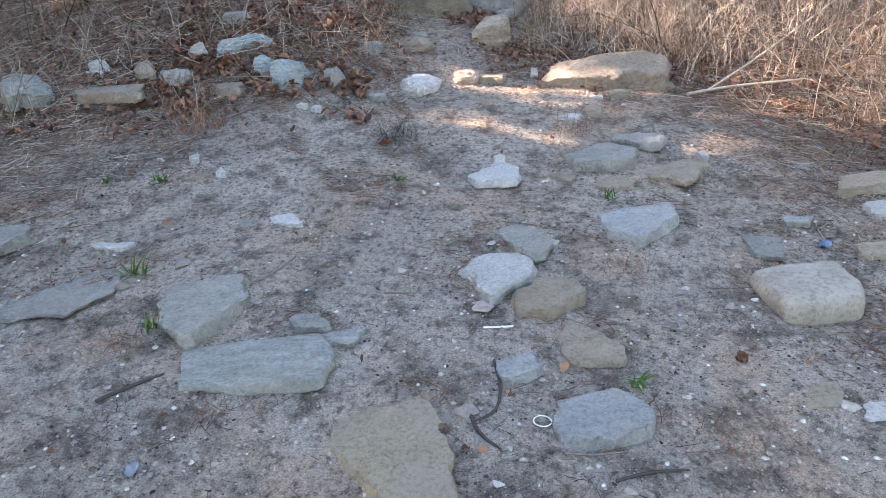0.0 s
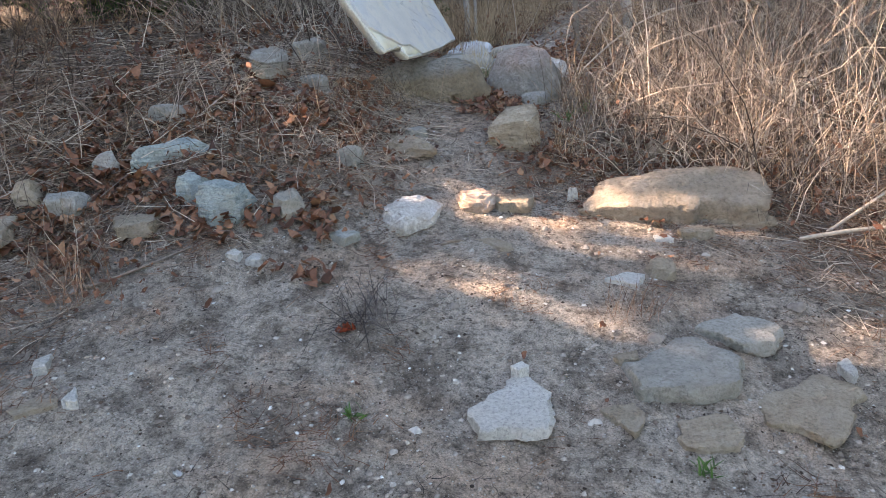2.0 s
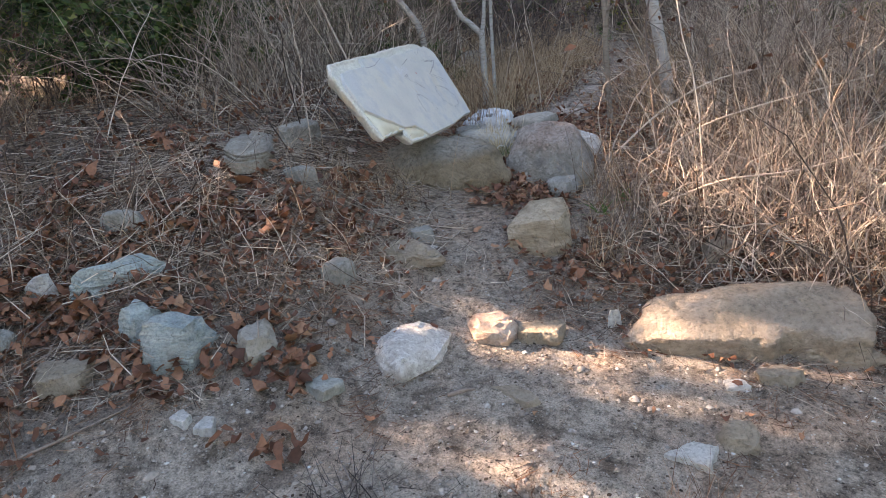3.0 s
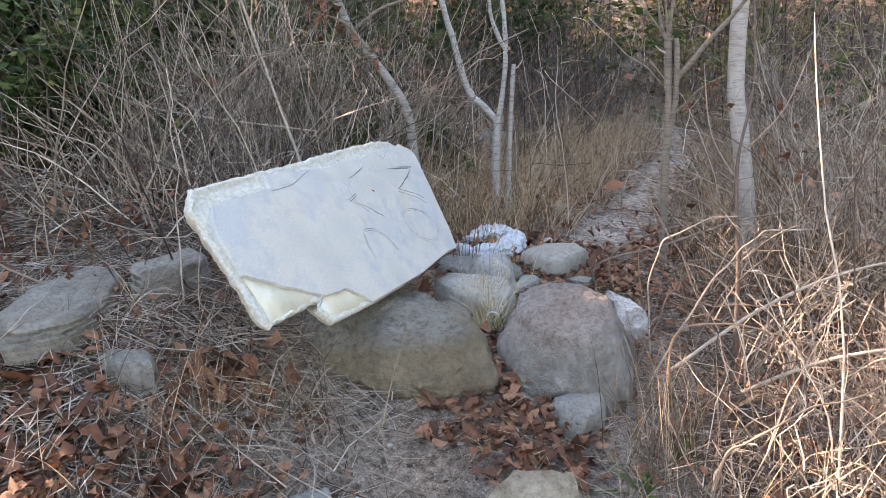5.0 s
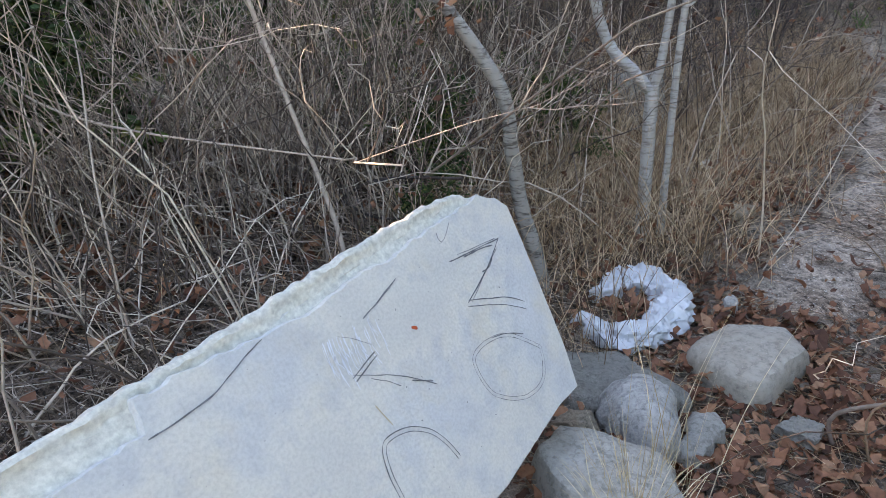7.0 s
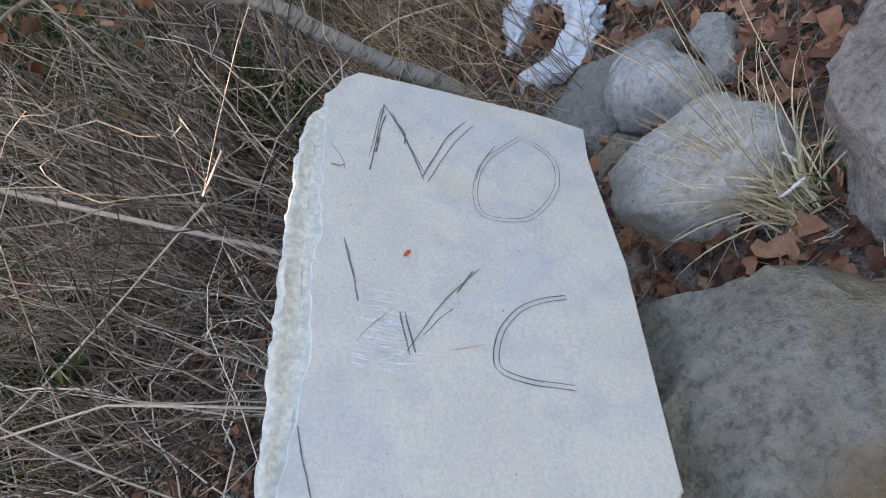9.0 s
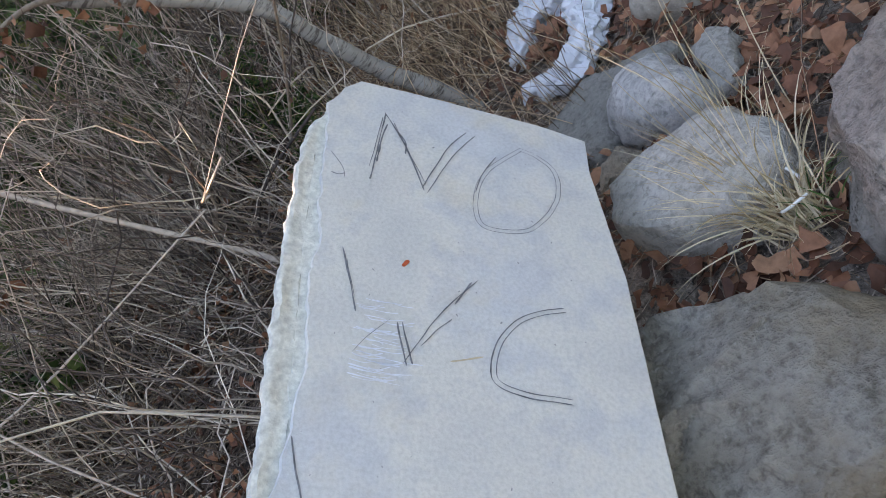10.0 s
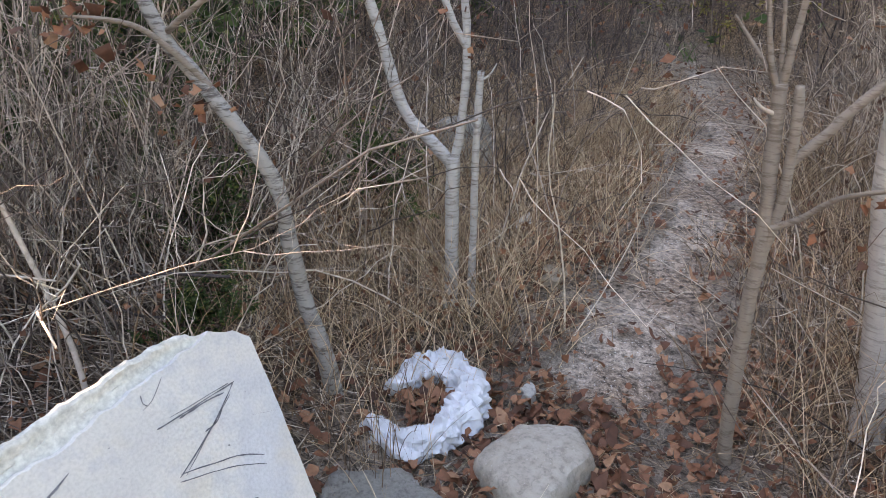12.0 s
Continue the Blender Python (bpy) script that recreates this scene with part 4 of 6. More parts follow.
# W, C
stroke([(0.093, 0.131), (0.032, 0.114), (-0.029, 0.099)], 0.0045)
stroke([(0.07, 0.122), (0.0, 0.104)], 0.003)
stroke([(-0.097, 0.097), (-0.065, 0.074), (-0.036, 0.048)], 0.0014)
stroke([(-0.041, 0.038), (-0.075, 0.031), (-0.113, 0.022)], 0.0048)
stroke([(-0.041, 0.031), (-0.075, 0.023), (-0.110, 0.014)], 0.0048)
stroke([(-0.110, 0.027), (-0.022, -0.022), (0.051, -0.081)], 0.0034)
stroke([(-0.079, 0.004), (-0.05, -0.018), (-0.028, -0.040)], 0.003)
stroke([(0.0, -0.045), (0.045, -0.07)], 0.005)
for g in (0.0, -0.008):
    stroke([(0.005, -0.214), (-0.014, -0.156), (-0.058, -0.116), (-0.107, -0.103), (-0.128, -0.111), (-0.140, -0.153), (-0.145, -0.207)], 0.0034 if g else 0.0028, gap=g)
stroke([(0.316, 0.175), (0.276, 0.150), (0.251, 0.144)], 0.002)
stroke([(0.262, 0.168), (0.258, 0.155), (0.262, 0.146)], 0.005)
rnd = random.Random(31)
for k in range(60):
    u, v = rnd.uniform(-0.70, 0.46), rnd.uniform(-0.29, 0.15)
    if v < -0.2 and u < -0.28 or v > 0.1 and u < -0.4:
        continue
    r = rnd.uniform(0.0015, 0.004)
    stroke([(u, v), (u + r, v + rnd.uniform(-r, r))], r, "pit", pit, 0.0006)
stroke([(-0.228, 0.158), (-0.27, 0.147), (-0.337, 0.125), (-0.40, 0.118), (-0.453, 0.117)], 0.0045, "crack")
rnd = random.Random(12)
for k in range(44):
    u, v = rnd.uniform(-0.14, 0.0), rnd.uniform(0.05, 0.105)
    stroke([(u, v), (u - 0.004, v - rnd.uniform(0.01, 0.03)), (u + rnd.uniform(-0.01, 0.004), v - rnd.uniform(0.03, 0.055))], rnd.uniform(0.0015, 0.004), "scuff", scuff, 0.0007)
stroke([(0.077, 0.028), (0.064, 0.036)], 0.012, "dead_leaf_fragment", red_leaf, 0.0015)
stroke([(-0.101, -0.038), (-0.088, -0.086)], 0.006, "ochre_stain", plain("ochre_stain", (0.50, 0.42, 0.29)), 0.0009)

# ---- growth ----
rng = np.random.default_rng(4)


def scatter(n, x0, x1, y0, y1, chance):
    """n random places in a field, kept by chance(x, y) from 0 to 1."""
    out = []
    for _ in range(n):
        x, y = rng.uniform(x0, x1), rng.uniform(y0, y1)
        if rng.random() < chance(x, y):
            out.append((x, y, top(x, y)))
    return np.array(out).reshape(-1, 3)


def blades(feet, length, lean, droop, k=6, wild=0.0):
    """Paths of blades that rise from their feet, lean out and droop over."""
    n = len(feet)
    w = rng.uniform(0, 2 * math.pi, n)
    a = np.abs(rng.normal(0, lean, n))
    L = rng.uniform(*length, n)
    bend = rng.uniform(0.2, 1.0, n) * droop
    s = np.linspace(0, 1, k)[None]
    tilt = a[:, None] + bend[:, None] * s ** 1.5
    dx, dz = np.sin(tilt) / (k - 1), np.cos(tilt) / (k - 1)
    out, up = np.cumsum(dx, 1) - dx[:, :1], np.cumsum(dz, 1) - dz[:, :1]
    p = np.stack([np.cos(w)[:, None] * out, np.sin(w)[:, None] * out, up], 2) * L[:, None, None]
    if wild:
        p += np.cumsum(rng.normal(0, wild, (n, k, 3)), 1) * np.linspace(0, 1, k)[None, :, None]
    return feet[:, None] + p


def clumped(feet, per, spread):
    p = np.repeat(feet, per, 0)
    p[:, :2] += rng.normal(0, spread, (len(p), 2))
    return p


def stuff(name, v_f, material, label, category):
    ob = part(name, raw_mesh(name, *v_f), material, smooth=False)
    return tagged(ob, label, category, kind="stuff")


def grass_chance(x, y):
    d = depth_in_brush(x, y) + 0.16 * smooth(7.3, 7.7, y)
    thin = 1 - 0.86 * smooth(-0.4, -0.8, x) * smooth(6.1, 5.5, y) * smooth(-3.0, -2.5, x)
    return 0.0 if d < 0 else thin * smooth(0.0, 0.5, d + 0.25 * noise.noise((x * 1.7, y * 1.7, 2)))


# low dry grass under everything that grows
feet = clumped(scatter(6200, -6.5, 5.5, 3.0, 15, grass_chance), 7, 0.06)
stuff("dry_grass", ribbons(blades(feet, (0.08, 0.30), 0.6, 1.5), rng.uniform(0.002, 0.0045, len(feet))), straw, "dry tan grass in dense tangled tufts", "grass")


def tall_chance(x, y):
    return grass_chance(x, y) * smooth(-1.3, -0.7, x) * (0.6 + 0.4 * smooth(-0.2, 0.3, noise.noise((x * 1.5, y * 1.5, 12))))


feet = clumped(scatter(1500, -1.6, 0.5, 6.9, 11.5, tall_chance), 17, 0.07)
stuff("tall_dry_grass", ribbons(blades(feet, (0.2, 0.6), 0.5, 1.7, 7), rng.uniform(0.002, 0.004, len(feet))), trail_straw, "tall bleached grass drooping beside the trail", "grass")
feet = clumped(np.concatenate([scatter(330, 1.1, 4.2, 5.0, 11.5, grass_chance), scatter(480, 0.4, 1.6, 6.6, 10.5, grass_chance)]), 13, 0.07)
stuff("brush_grass", ribbons(blades(feet, (0.2, 0.6), 0.5, 1.4, 7), rng.uniform(0.002, 0.0045, len(feet))), straw, "tall tan grass among the sunlit brush", "grass")


def lying_chance(x, y):
    d = depth_in_brush(x, y)
    return smooth(-0.9, 0.3, d + 0.4 * noise.noise((x * 1.9, y * 1.9, 8)))


# stalks and bits of straw lying about
def lying(n, x0, x1, y0, y1, chance, length, lift=0.01):
    f = scatter(n, x0, x1, y0, y1, chance)
    m = len(f)
    w, L = rng.uniform(0, math.pi, m), rng.uniform(*length, m)
    s = np.linspace(-0.5, 0.5, 4)[None, :, None]
    d = np.stack([np.cos(w), np.sin(w), rng.normal(0, 0.08, m)], 1)[:, None]
    p = f[:, None] + d * s * L[:, None, None] + np.cumsum(rng.normal(0, 0.06, (m, 4, 3)), 1) * (1, 1, 0.3) * L[:, None, None]
    for row in p:
        for q in row:
            q[2] = top(q[0], q[1]) + lift + 0.6 * max(0.0, q[2] - top(q[0], q[1]))
    return p


p = lying(34000, -3.6, 3.2, 1.2, 7.5, lambda x, y: lying_chance(x, y) * (1 - 0.9 * on_trail(x, y)), (0.05, 0.28), 0.008)
stuff("fallen_straw", tubes(p, rng.uniform(0.0008, 0.0022, len(p))), twig, "dead stalks and straw lying on the ground", "straw")
p = lying(20000, -2.7, 2.4, 1.0, 4.8, lambda x, y: smooth(0.12, 0.4, noise.noise((x * 2.6, y * 2.6, 91)) + 0.25 * noise.noise((x * 7, y * 7, 92))), (0.02, 0.11), 0.004)
stuff("dark_debris", tubes(p, rng.uniform(0.0008, 0.002, len(p))), dead_leaf, "patches of dark dead stalks on the sand", "litter")
p = lying(14000, -2.6, 2.4, 0.9, 5.2, lambda x, y: 0.06 + 0.94 * smooth(0.02, 0.4, noise.noise((x * 2.1, y * 2.1, 21))), (0.015, 0.07), 0.002)
stuff("twig_bits", tubes(p, rng.uniform(0.0006, 0.0016, len(p))), dark_twig, "broken twigs and needles on the sand", "twigs")
p = lying(46000, -3.2, 3.0, 2.2, 5.3, lambda x, y: lying_chance(x, y) * smooth(-0.3, 0.3, noise.noise((x * 1.6, y * 1.6, 44)) + 0.25 + 0.5 * smooth(0.1, 0.5, x) * smooth(3.9, 4.2, y)), (0.03, 0.13), 0.004)
stuff("needle_litter", tubes(p, rng.uniform(0.0009, 0.002, len(p))), needle, "reddish-brown dry needles and stalks on the ground", "litter")
p = lying(3000, -0.4, 1.6, 7.3, 12.5, lambda x, y: smooth(-0.1, 0.35, noise.noise((x * 3, y * 3, 81))) * smooth(0.1, -0.1, depth_in_brush(x, y)), (0.02, 0.12), 0.004)
stuff("trail_litter", tubes(p, rng.uniform(0.0008, 0.002, len(p))), needle, "dry needles and bits of straw on the trail", "litter")
p = lying(2600, -2.6, -0.35, 4.1, 6.0, lambda x, y: 0.85 * smooth(-0.45, 0.1, depth_in_brush(x, y)), (0.06, 0.3), 0.015)
stuff("bank_straw", tubes(p, rng.uniform(0.0008, 0.002, len(p))), brown_twig, "grey-brown straw matted on the bank", "straw")
p = lying(700, -1.7, -0.45, 4.9, 5.9, lambda x, y: 0.8, (0.12, 0.4), 0.02)
stuff("matted_stalks", tubes(p, rng.uniform(0.0009, 0.0024, len(p))), bleached, "pale stalks matted on the earth below the slab", "straw")
p = lying(340, -2.8, -0.6, 4.0, 6.3, lying_chance, (0.25, 0.6), 0.03)
stuff("bleached_stalks", tubes(p, rng.uniform(0.0012, 0.003, len(p))), twig, "bleached fallen stalks on the leafy bank", "straw")


def fallen_leaves(n, x0, x1, y0, y1, chance, size=(0.018, 0.058)):
    """Curled lobed leaves: eight-sided blades bent along the middle."""
    f = scatter(n, x0, x1, y0, y1, chance)
    m = len(f)
    L = rng.uniform(*size, m)
    w = rng.uniform(0, 2 * math.pi, m)
    outline = np.array([(-0.5, 0), (-0.32, 0.15), (-0.12, 0.19), (0.10, 0.24), (0.30, 0.14), (0.5, 0.0), (0.30, -0.14), (0.10, -0.24), (-0.12, -0.19), (-0.32, -0.15)])
    curl, fold = rng.uniform(-0.5, 1.8, m), rng.uniform(0.1, 1.7, m)
    u, v = outline[None, :, 0] + rng.normal(0, 0.035, (m, 10)), outline[None, :, 1] * rng.uniform(0.6, 1.45, (m, 1)) + rng.normal(0, 0.07, (m, 10))
    z = curl[:, None] * (u ** 2) + fold[:, None] * np.abs(v) + rng.normal(0, 0.055, (m, 10))
    tip = rng.normal(0, 0.36, (m, 2))
    z = z + tip[:, :1] * u + tip[:, 1:] * v
    z -= z.min(1, keepdims=True)
    q = np.stack([u * np.cos(w)[:, None] - v * np.sin(w)[:, None], u * np.sin(w)[:, None] + v * np.cos(w)[:, None], z], 2) * L[:, None, None]
    p = f[:, None] + q + np.array([0, 0, 1])[None, None] * rng.uniform(0.003, 0.028, m)[:, None, None]
    i = np.arange(m) * 10
    quads = np.concatenate([np.stack([i + a, i + b, i + c, i + d], 1) for a, b, c, d in ((0, 1, 9, 9), (1, 2, 8, 9), (2, 3, 7, 8), (3, 4, 6, 7), (4, 5, 6, 6))])
    good = quads[quads[:, 2] != quads[:, 3]]
    tri = quads[quads[:, 2] == quads[:, 3]][:, :3]
    return p.reshape(-1, 3), good, tri


def leaf_stuff(name, made, material, label):
    v, quads, tri = made
    me = bpy.data.meshes.new(name)
    me.from_pydata(v.tolist(), [], quads.tolist() + tri.tolist())
    return tagged(part(name, me, material), label, "leaves", kind="stuff")


def gully_chance(x, y):
    spots = ((-0.10, 5.78, 0.17, 1.0), (-0.2, 6.75, 0.42, 0.85), (0.2, 7.0, 0.5, 0.75), (0.05, 7.45, 0.4, 0.6), (0.45, 7.5, 0.3, 0.7), (-1.2, 5.0, 0.45, 0.75), (-1.9, 4.6, 0.4, 0.75), (-0.95, 5.2, 0.3, 0.7), (-2.0, 4.3, 0.5, 0.5),
             (0.55, 5.05, 0.3, 0.6), (0.2, 5.2, 0.25, 0.7), (-0.1, 8.5, 0.25, 0.6), (0.75, 8.8, 0.3, 0.6), (0.3, 10.2, 0.3, 0.5), (0.8, 5.3, 0.4, 0.5))
    c = max(k * math.exp(-((x - a) ** 2 + (y - b) ** 2) / (r * r)) for a, b, r, k in spots)
    return max(c, 0.16 * smooth(-0.2, 0.3, depth_in_brush(x, y))) * (1 - 0.93 * on_trail(x, y))


leaf_stuff("fallen_leaves", fallen_leaves(80000, -3.2, 2.2, 3.6, 9.8, gully_chance), dead_leaf, "curled brown leaves fallen between the stones")
leaf_stuff("leaf_drift", fallen_leaves(2600, -0.75, 0.35, 5.55, 7.5, lambda x, y: max(math.exp(-((x - a) ** 2 + (y - b) ** 2) / 0.02) for a, b in ((-0.42, 6.32), (-0.14, 6.62), (-0.09, 5.82), (-0.2, 5.92), (-0.16, 5.72), (-0.06, 5.66), (-0.18, 7.4), (-0.08, 7.35), (0.0, 7.28), (-0.42, 7.36), (-0.02, 6.62), (-0.17, 6.95), (0.05, 6.75), (-0.25, 7.15), (-0.3, 6.25), (0.12, 7.0))), (0.032, 0.07)), dead_leaf, "large curled red-brown leaves drifted between the boulders")
leaf_stuff("bank_leaves", fallen_leaves(3000, -2.3, -0.6, 4.0, 5.7, lambda x, y: max(smooth(0.0, 0.3, noise.noise((x * 2.6, y * 2.6, 71))) * 0.5, max(math.exp(-((x - a) ** 2 + (y - b) ** 2) / 0.018) for a, b in ((-1.21, 5.12), (-1.06, 5.16), (-0.9, 5.22), (-0.93, 5.57), (-1.34, 5.28), (-1.9, 4.55), (-1.6, 4.95)))), (0.04, 0.09)), dead_leaf, "curled red-brown leaves on the bank")
leaf_stuff("clustered_leaves", fallen_leaves(900, -2.4, 0.6, 3.4, 5.4, lambda x, y: max(math.exp(-((x - a) ** 2 + (y - b) ** 2) / r) for a, b, r in ((-1.75, 3.85, 0.02), (-2.05, 3.7, 0.015), (-1.6, 4.62, 0.015), (-1.3, 4.75, 0.03), (-1.05, 4.85, 0.02), (0.2, 5.2, 0.012), (0.4, 5.0, 0.01))), (0.03, 0.075)), dead_leaf, "clusters of curled brown leaves in the litter")
leaf_stuff("trail_leaves", fallen_leaves(2200, -0.4, 1.7, 7.4, 12.8, lambda x, y: 0.12 + 0.88 * smooth(-0.2, -0.02, depth_in_brush(x, y) + 0.25 * noise.noise((x * 3, y * 2, 85))), (0.03, 0.06)), dead_leaf, "brown leaves along the edges of the trail")
leaf_stuff("stray_leaves", fallen_leaves(500, -2.8, 2.6, 1.0, 5.5, lambda x, y: 0.25 + 0.5 * smooth(-0.8, 0, depth_in_brush(x, y)), (0.02, 0.05)), dead_leaf, "stray dry leaves on the sandy ground")


f = np.concatenate([scatter(1900, -3.4, 3.2, 4.2, 11, grass_chance), scatter(1300, -1.9, 0.2, 6.3, 8.6, grass_chance)])
f[:, 2] += rng.uniform(0.02, 0.3, len(f)) * rng.random(len(f))
stuff_leaves = np.repeat(f[::3], 3, 0) + rng.normal(0, 0.04, (len(f[::3]) * 3, 3))


def pebbles(n, x0, x1, y0, y1, chance, size):
    f = scatter(n, x0, x1, y0, y1, chance)
    m = len(f)
    shape = np.array([(1, 0, 0.2), (0.4, 0.9, 0.1), (-0.7, 0.6, 0.25), (-0.8, -0.5, 0.1), (0.3, -0.9, 0.2), (0.45, 0.1, 0.75), (-0.3, 0.2, 0.8), (0.05, -0.35, 0.7)])
    r = size[0] * (size[1] / size[0]) ** (rng.random(m) ** 2.2)
    w = rng.uniform(0, 2 * math.pi, m)
    q = shape[None] * (1 + rng.normal(0, 0.22, (m, 8, 1))) * (1, 1, 0.75)
    x, y = q[..., 0] * np.cos(w)[:, None] - q[..., 1] * np.sin(w)[:, None], q[..., 0] * np.sin(w)[:, None] + q[..., 1] * np.cos(w)[:, None]
    p = f[:, None] + np.stack([x, y, q[..., 2] - 0.15], 2) * r[:, None, None]
    faces = np.array([(0, 1, 5), (1, 6, 5), (1, 2, 6), (2, 3, 6), (3, 7, 6), (3, 4, 7), (4, 0, 7), (0, 5, 7), (5, 6, 7)])
    return p.reshape(-1, 3), (np.arange(m)[:, None, None] * 8 + faces[None]).reshape(-1, 3)


stuff("gravel", pebbles(30000, -2.8, 2.6, 0.7, 10.0, lambda x, y: 0.7 * smooth(0.4, -0.4, depth_in_brush(x, y)) * (1 - 0.88 * smooth(6.6, 7.4, y)), (0.0018, 0.012)), pebble_mat, "loose grit and gravel on the sand", "gravel")
stuff("clods", pebbles(38000, -2.8, 2.6, 0.7, 5.6, lambda x, y: 0.9 * smooth(0.5, -0.4, depth_in_brush(x, y)) * smooth(-0.35, 0.25, noise.noise((x * 3, y * 3, 31))), (0.003, 0.014)), clod_mat, "crumbled clods of earth on the sand", "soil")
stuff("white_grit", pebbles(2600, -2.8, 2.6, 0.7, 5.4, lambda x, y: 0.9 * smooth(0.3, -0.4, depth_in_brush(x, y)), (0.0022, 0.010)), grit_mat, "scattered white stone chips on the sand", "gravel")
stuff("dark_crumbs", pebbles(27000, -2.8, 2.6, 0.7, 5.6, lambda x, y: smooth(-0.25, 0.35, noise.noise((x * 2.3, y * 2.3, 57)) + 0.3 * noise.noise((x * 8, y * 8, 58))), (0.002, 0.009)), humus_mat, "dark crumbs of dead plants on the sand", "litter")
stuff("small_stones", pebbles(380, -2.8, 2.6, 0.9, 7.4, lambda x, y: 0.8 * smooth(0.6, -0.2, depth_in_brush(x, y)), (0.012, 0.045)), pebble_mat, "small loose stones on the sand", "stones")


# ---- shrubs ----
def branches(feet, length, lean, levels, rad, wild, kids=6, up=0.25, k=7):
    """Stems and, level by level, their side twigs, as lists of (paths, radii)."""
    made = []
    p = blades(feet, length, lean, 0.5, k, wild)
    r = rng.uniform(0.6, 1.0, len(feet)) * rad
    made.append((p, r))
    for level in range(levels):
        n = len(p)
        who = np.repeat(np.arange(n), kids)
        s = rng.uniform(0.2, 0.98, len(who)) * (k - 1)
        i = np.minimum(s.astype(int), k - 2)
        f = (s - i)[:, None]
        base = p[who, i] * (1 - f) + p[who, i + 1] * f
        tang = p[who, i + 1] - p[who, i]
        seg = np.linalg.norm(tang, axis=1, keepdims=True) + 1e-6
        side = rng.normal(size=(len(who), 3))
        side /= np.linalg.norm(side, axis=1, keepdims=True)
        way = tang / seg + side * rng.uniform(0.5, 1.1, (len(who), 1)) + (0, 0, up)
        way /= np.linalg.norm(way, axis=1, keepdims=True)
        L = seg * (k - 1) * rng.uniform(0.2, 0.5, (len(who), 1))
        steps = np.linspace(0, 1, k)[None, :, None]
        p2 = base[:, None] + way[:, None] * L[:, None] * steps
        p2 += np.cumsum(rng.normal(0, wild * 0.7, p2.shape), 1) * steps
        r = r[who] * (1 - 0.75 * s / (k - 1)) * 0.75
        r = np.maximum(r, 0.0014)
        p = p2
        made.append((p, r))
    return made


def join(*pairs):
    vs, fs, n = [], [], 0
    for v, f in pairs:
        vs.append(v)
        fs.append(f + n)
        n += len(v)
    return np.concatenate(vs), np.concatenate(fs)


def leaf_cards(at, size, flat=0.4, broad=False):
    """Small pointed leaves at those places, each folded along its middle; broad ones have shoulders and curl."""
    n = len(at)
    a = rng.normal(size=(n, 3)) * (1, 1, flat)
    a /= np.linalg.norm(a, axis=1, keepdims=True)
    b = np.cross(a, rng.normal(size=(n, 3)))
    b /= np.linalg.norm(b, axis=1, keepdims=True)
    c = np.cross(a, b)
    L = rng.uniform(*size, n)[:, None]
    if not broad:
        v = np.stack([at, at + (a * 0.45 + b * 0.28 + c * 0.1) * L, at + a * L, at + (a * 0.45 - b * 0.28 + c * 0.1) * L], 1).reshape(-1, 3)
        i = np.arange(n) * 4
        return v, np.stack([i, i + 1, i + 2, i + 3], 1)
    curl = rng.uniform(0.2, 0.9, (n, 1))
    shape = ((0, 0, 0), (0.25, 0.22, 0.5), (0.42, 0.14, 0.3), (0.66, 0.28, 0.8), (1.0, 0.0, 0.1), (0.66, -0.28, 0.8), (0.42, -0.14, 0.3), (0.25, -0.22, 0.5))
    v = np.stack([at + (a * (u * (1 - 0.3 * curl * u)) + b * w * rng.uniform(0.7, 1.3, (n, 1)) + c * (curl * h * np.sign(abs(w) + 1e-9) + 0.5 * curl * u * u)) * L for u, w, h in shape], 1).reshape(-1, 3)
    i = np.arange(n) * 8
    return v, np.concatenate([np.stack([i + p, i + q, i + r, i + t], 1) for p, q, r, t in ((0, 1, 7, 0), (1, 2, 6, 7), (2, 3, 5, 6), (3, 4, 5, 3)) if len({p, q, r, t}) == 4])


def shrub(label, stems, spread, length, lean, levels, rad, wild, wood, leaves=0, leaf=dead_leaf, leaf_size=(0.03, 0.06), kids=6, name="shrub", group=""):
    """One bush at the origin: stems, twigs and, where it has any, leaves."""
    ob = thing(name, label, "shrub", None, group)
    feet = np.concatenate([rng.normal(0, spread, (stems, 2)), np.full((stems, 1), -0.03)], 1)
    made = branches(feet, length, lean, levels, rad, wild, kids)
    tagged(part("framework", raw_mesh("framework", *tubes(*made[0])), wood, ob), kind="stuff")
    if levels:
        tagged(part("branching", raw_mesh("branching", *join(*[tubes(*m) for m in made[1:]])), wood, ob), kind="stuff")
    if leaves:
        tips = made[-1][0][:, 2:].reshape(-1, 3)
        tagged(part("foliage", raw_mesh("foliage", *leaf_cards(tips[rng.integers(0, len(tips), leaves)], leaf_size)), leaf, ob, smooth=False), kind="stuff")
    return ob


def stand(model, places, first=True):
    """Sets the model at the first place and copies at the rest: x, y, turn in degrees, size."""
    for n, (x, y, turn, size) in enumerate(places):
        m = pose(x, y, top(x, y) - 0.01, 0, 0, turn) @ Matrix.Scale(size, 4)
        if n == 0:
            model.matrix_basis = m
        else:
            copy = copy_thing(model, pose(x, y, top(x, y) - 0.01, 0, 0, turn))
            copy.scale = (size, size, size)


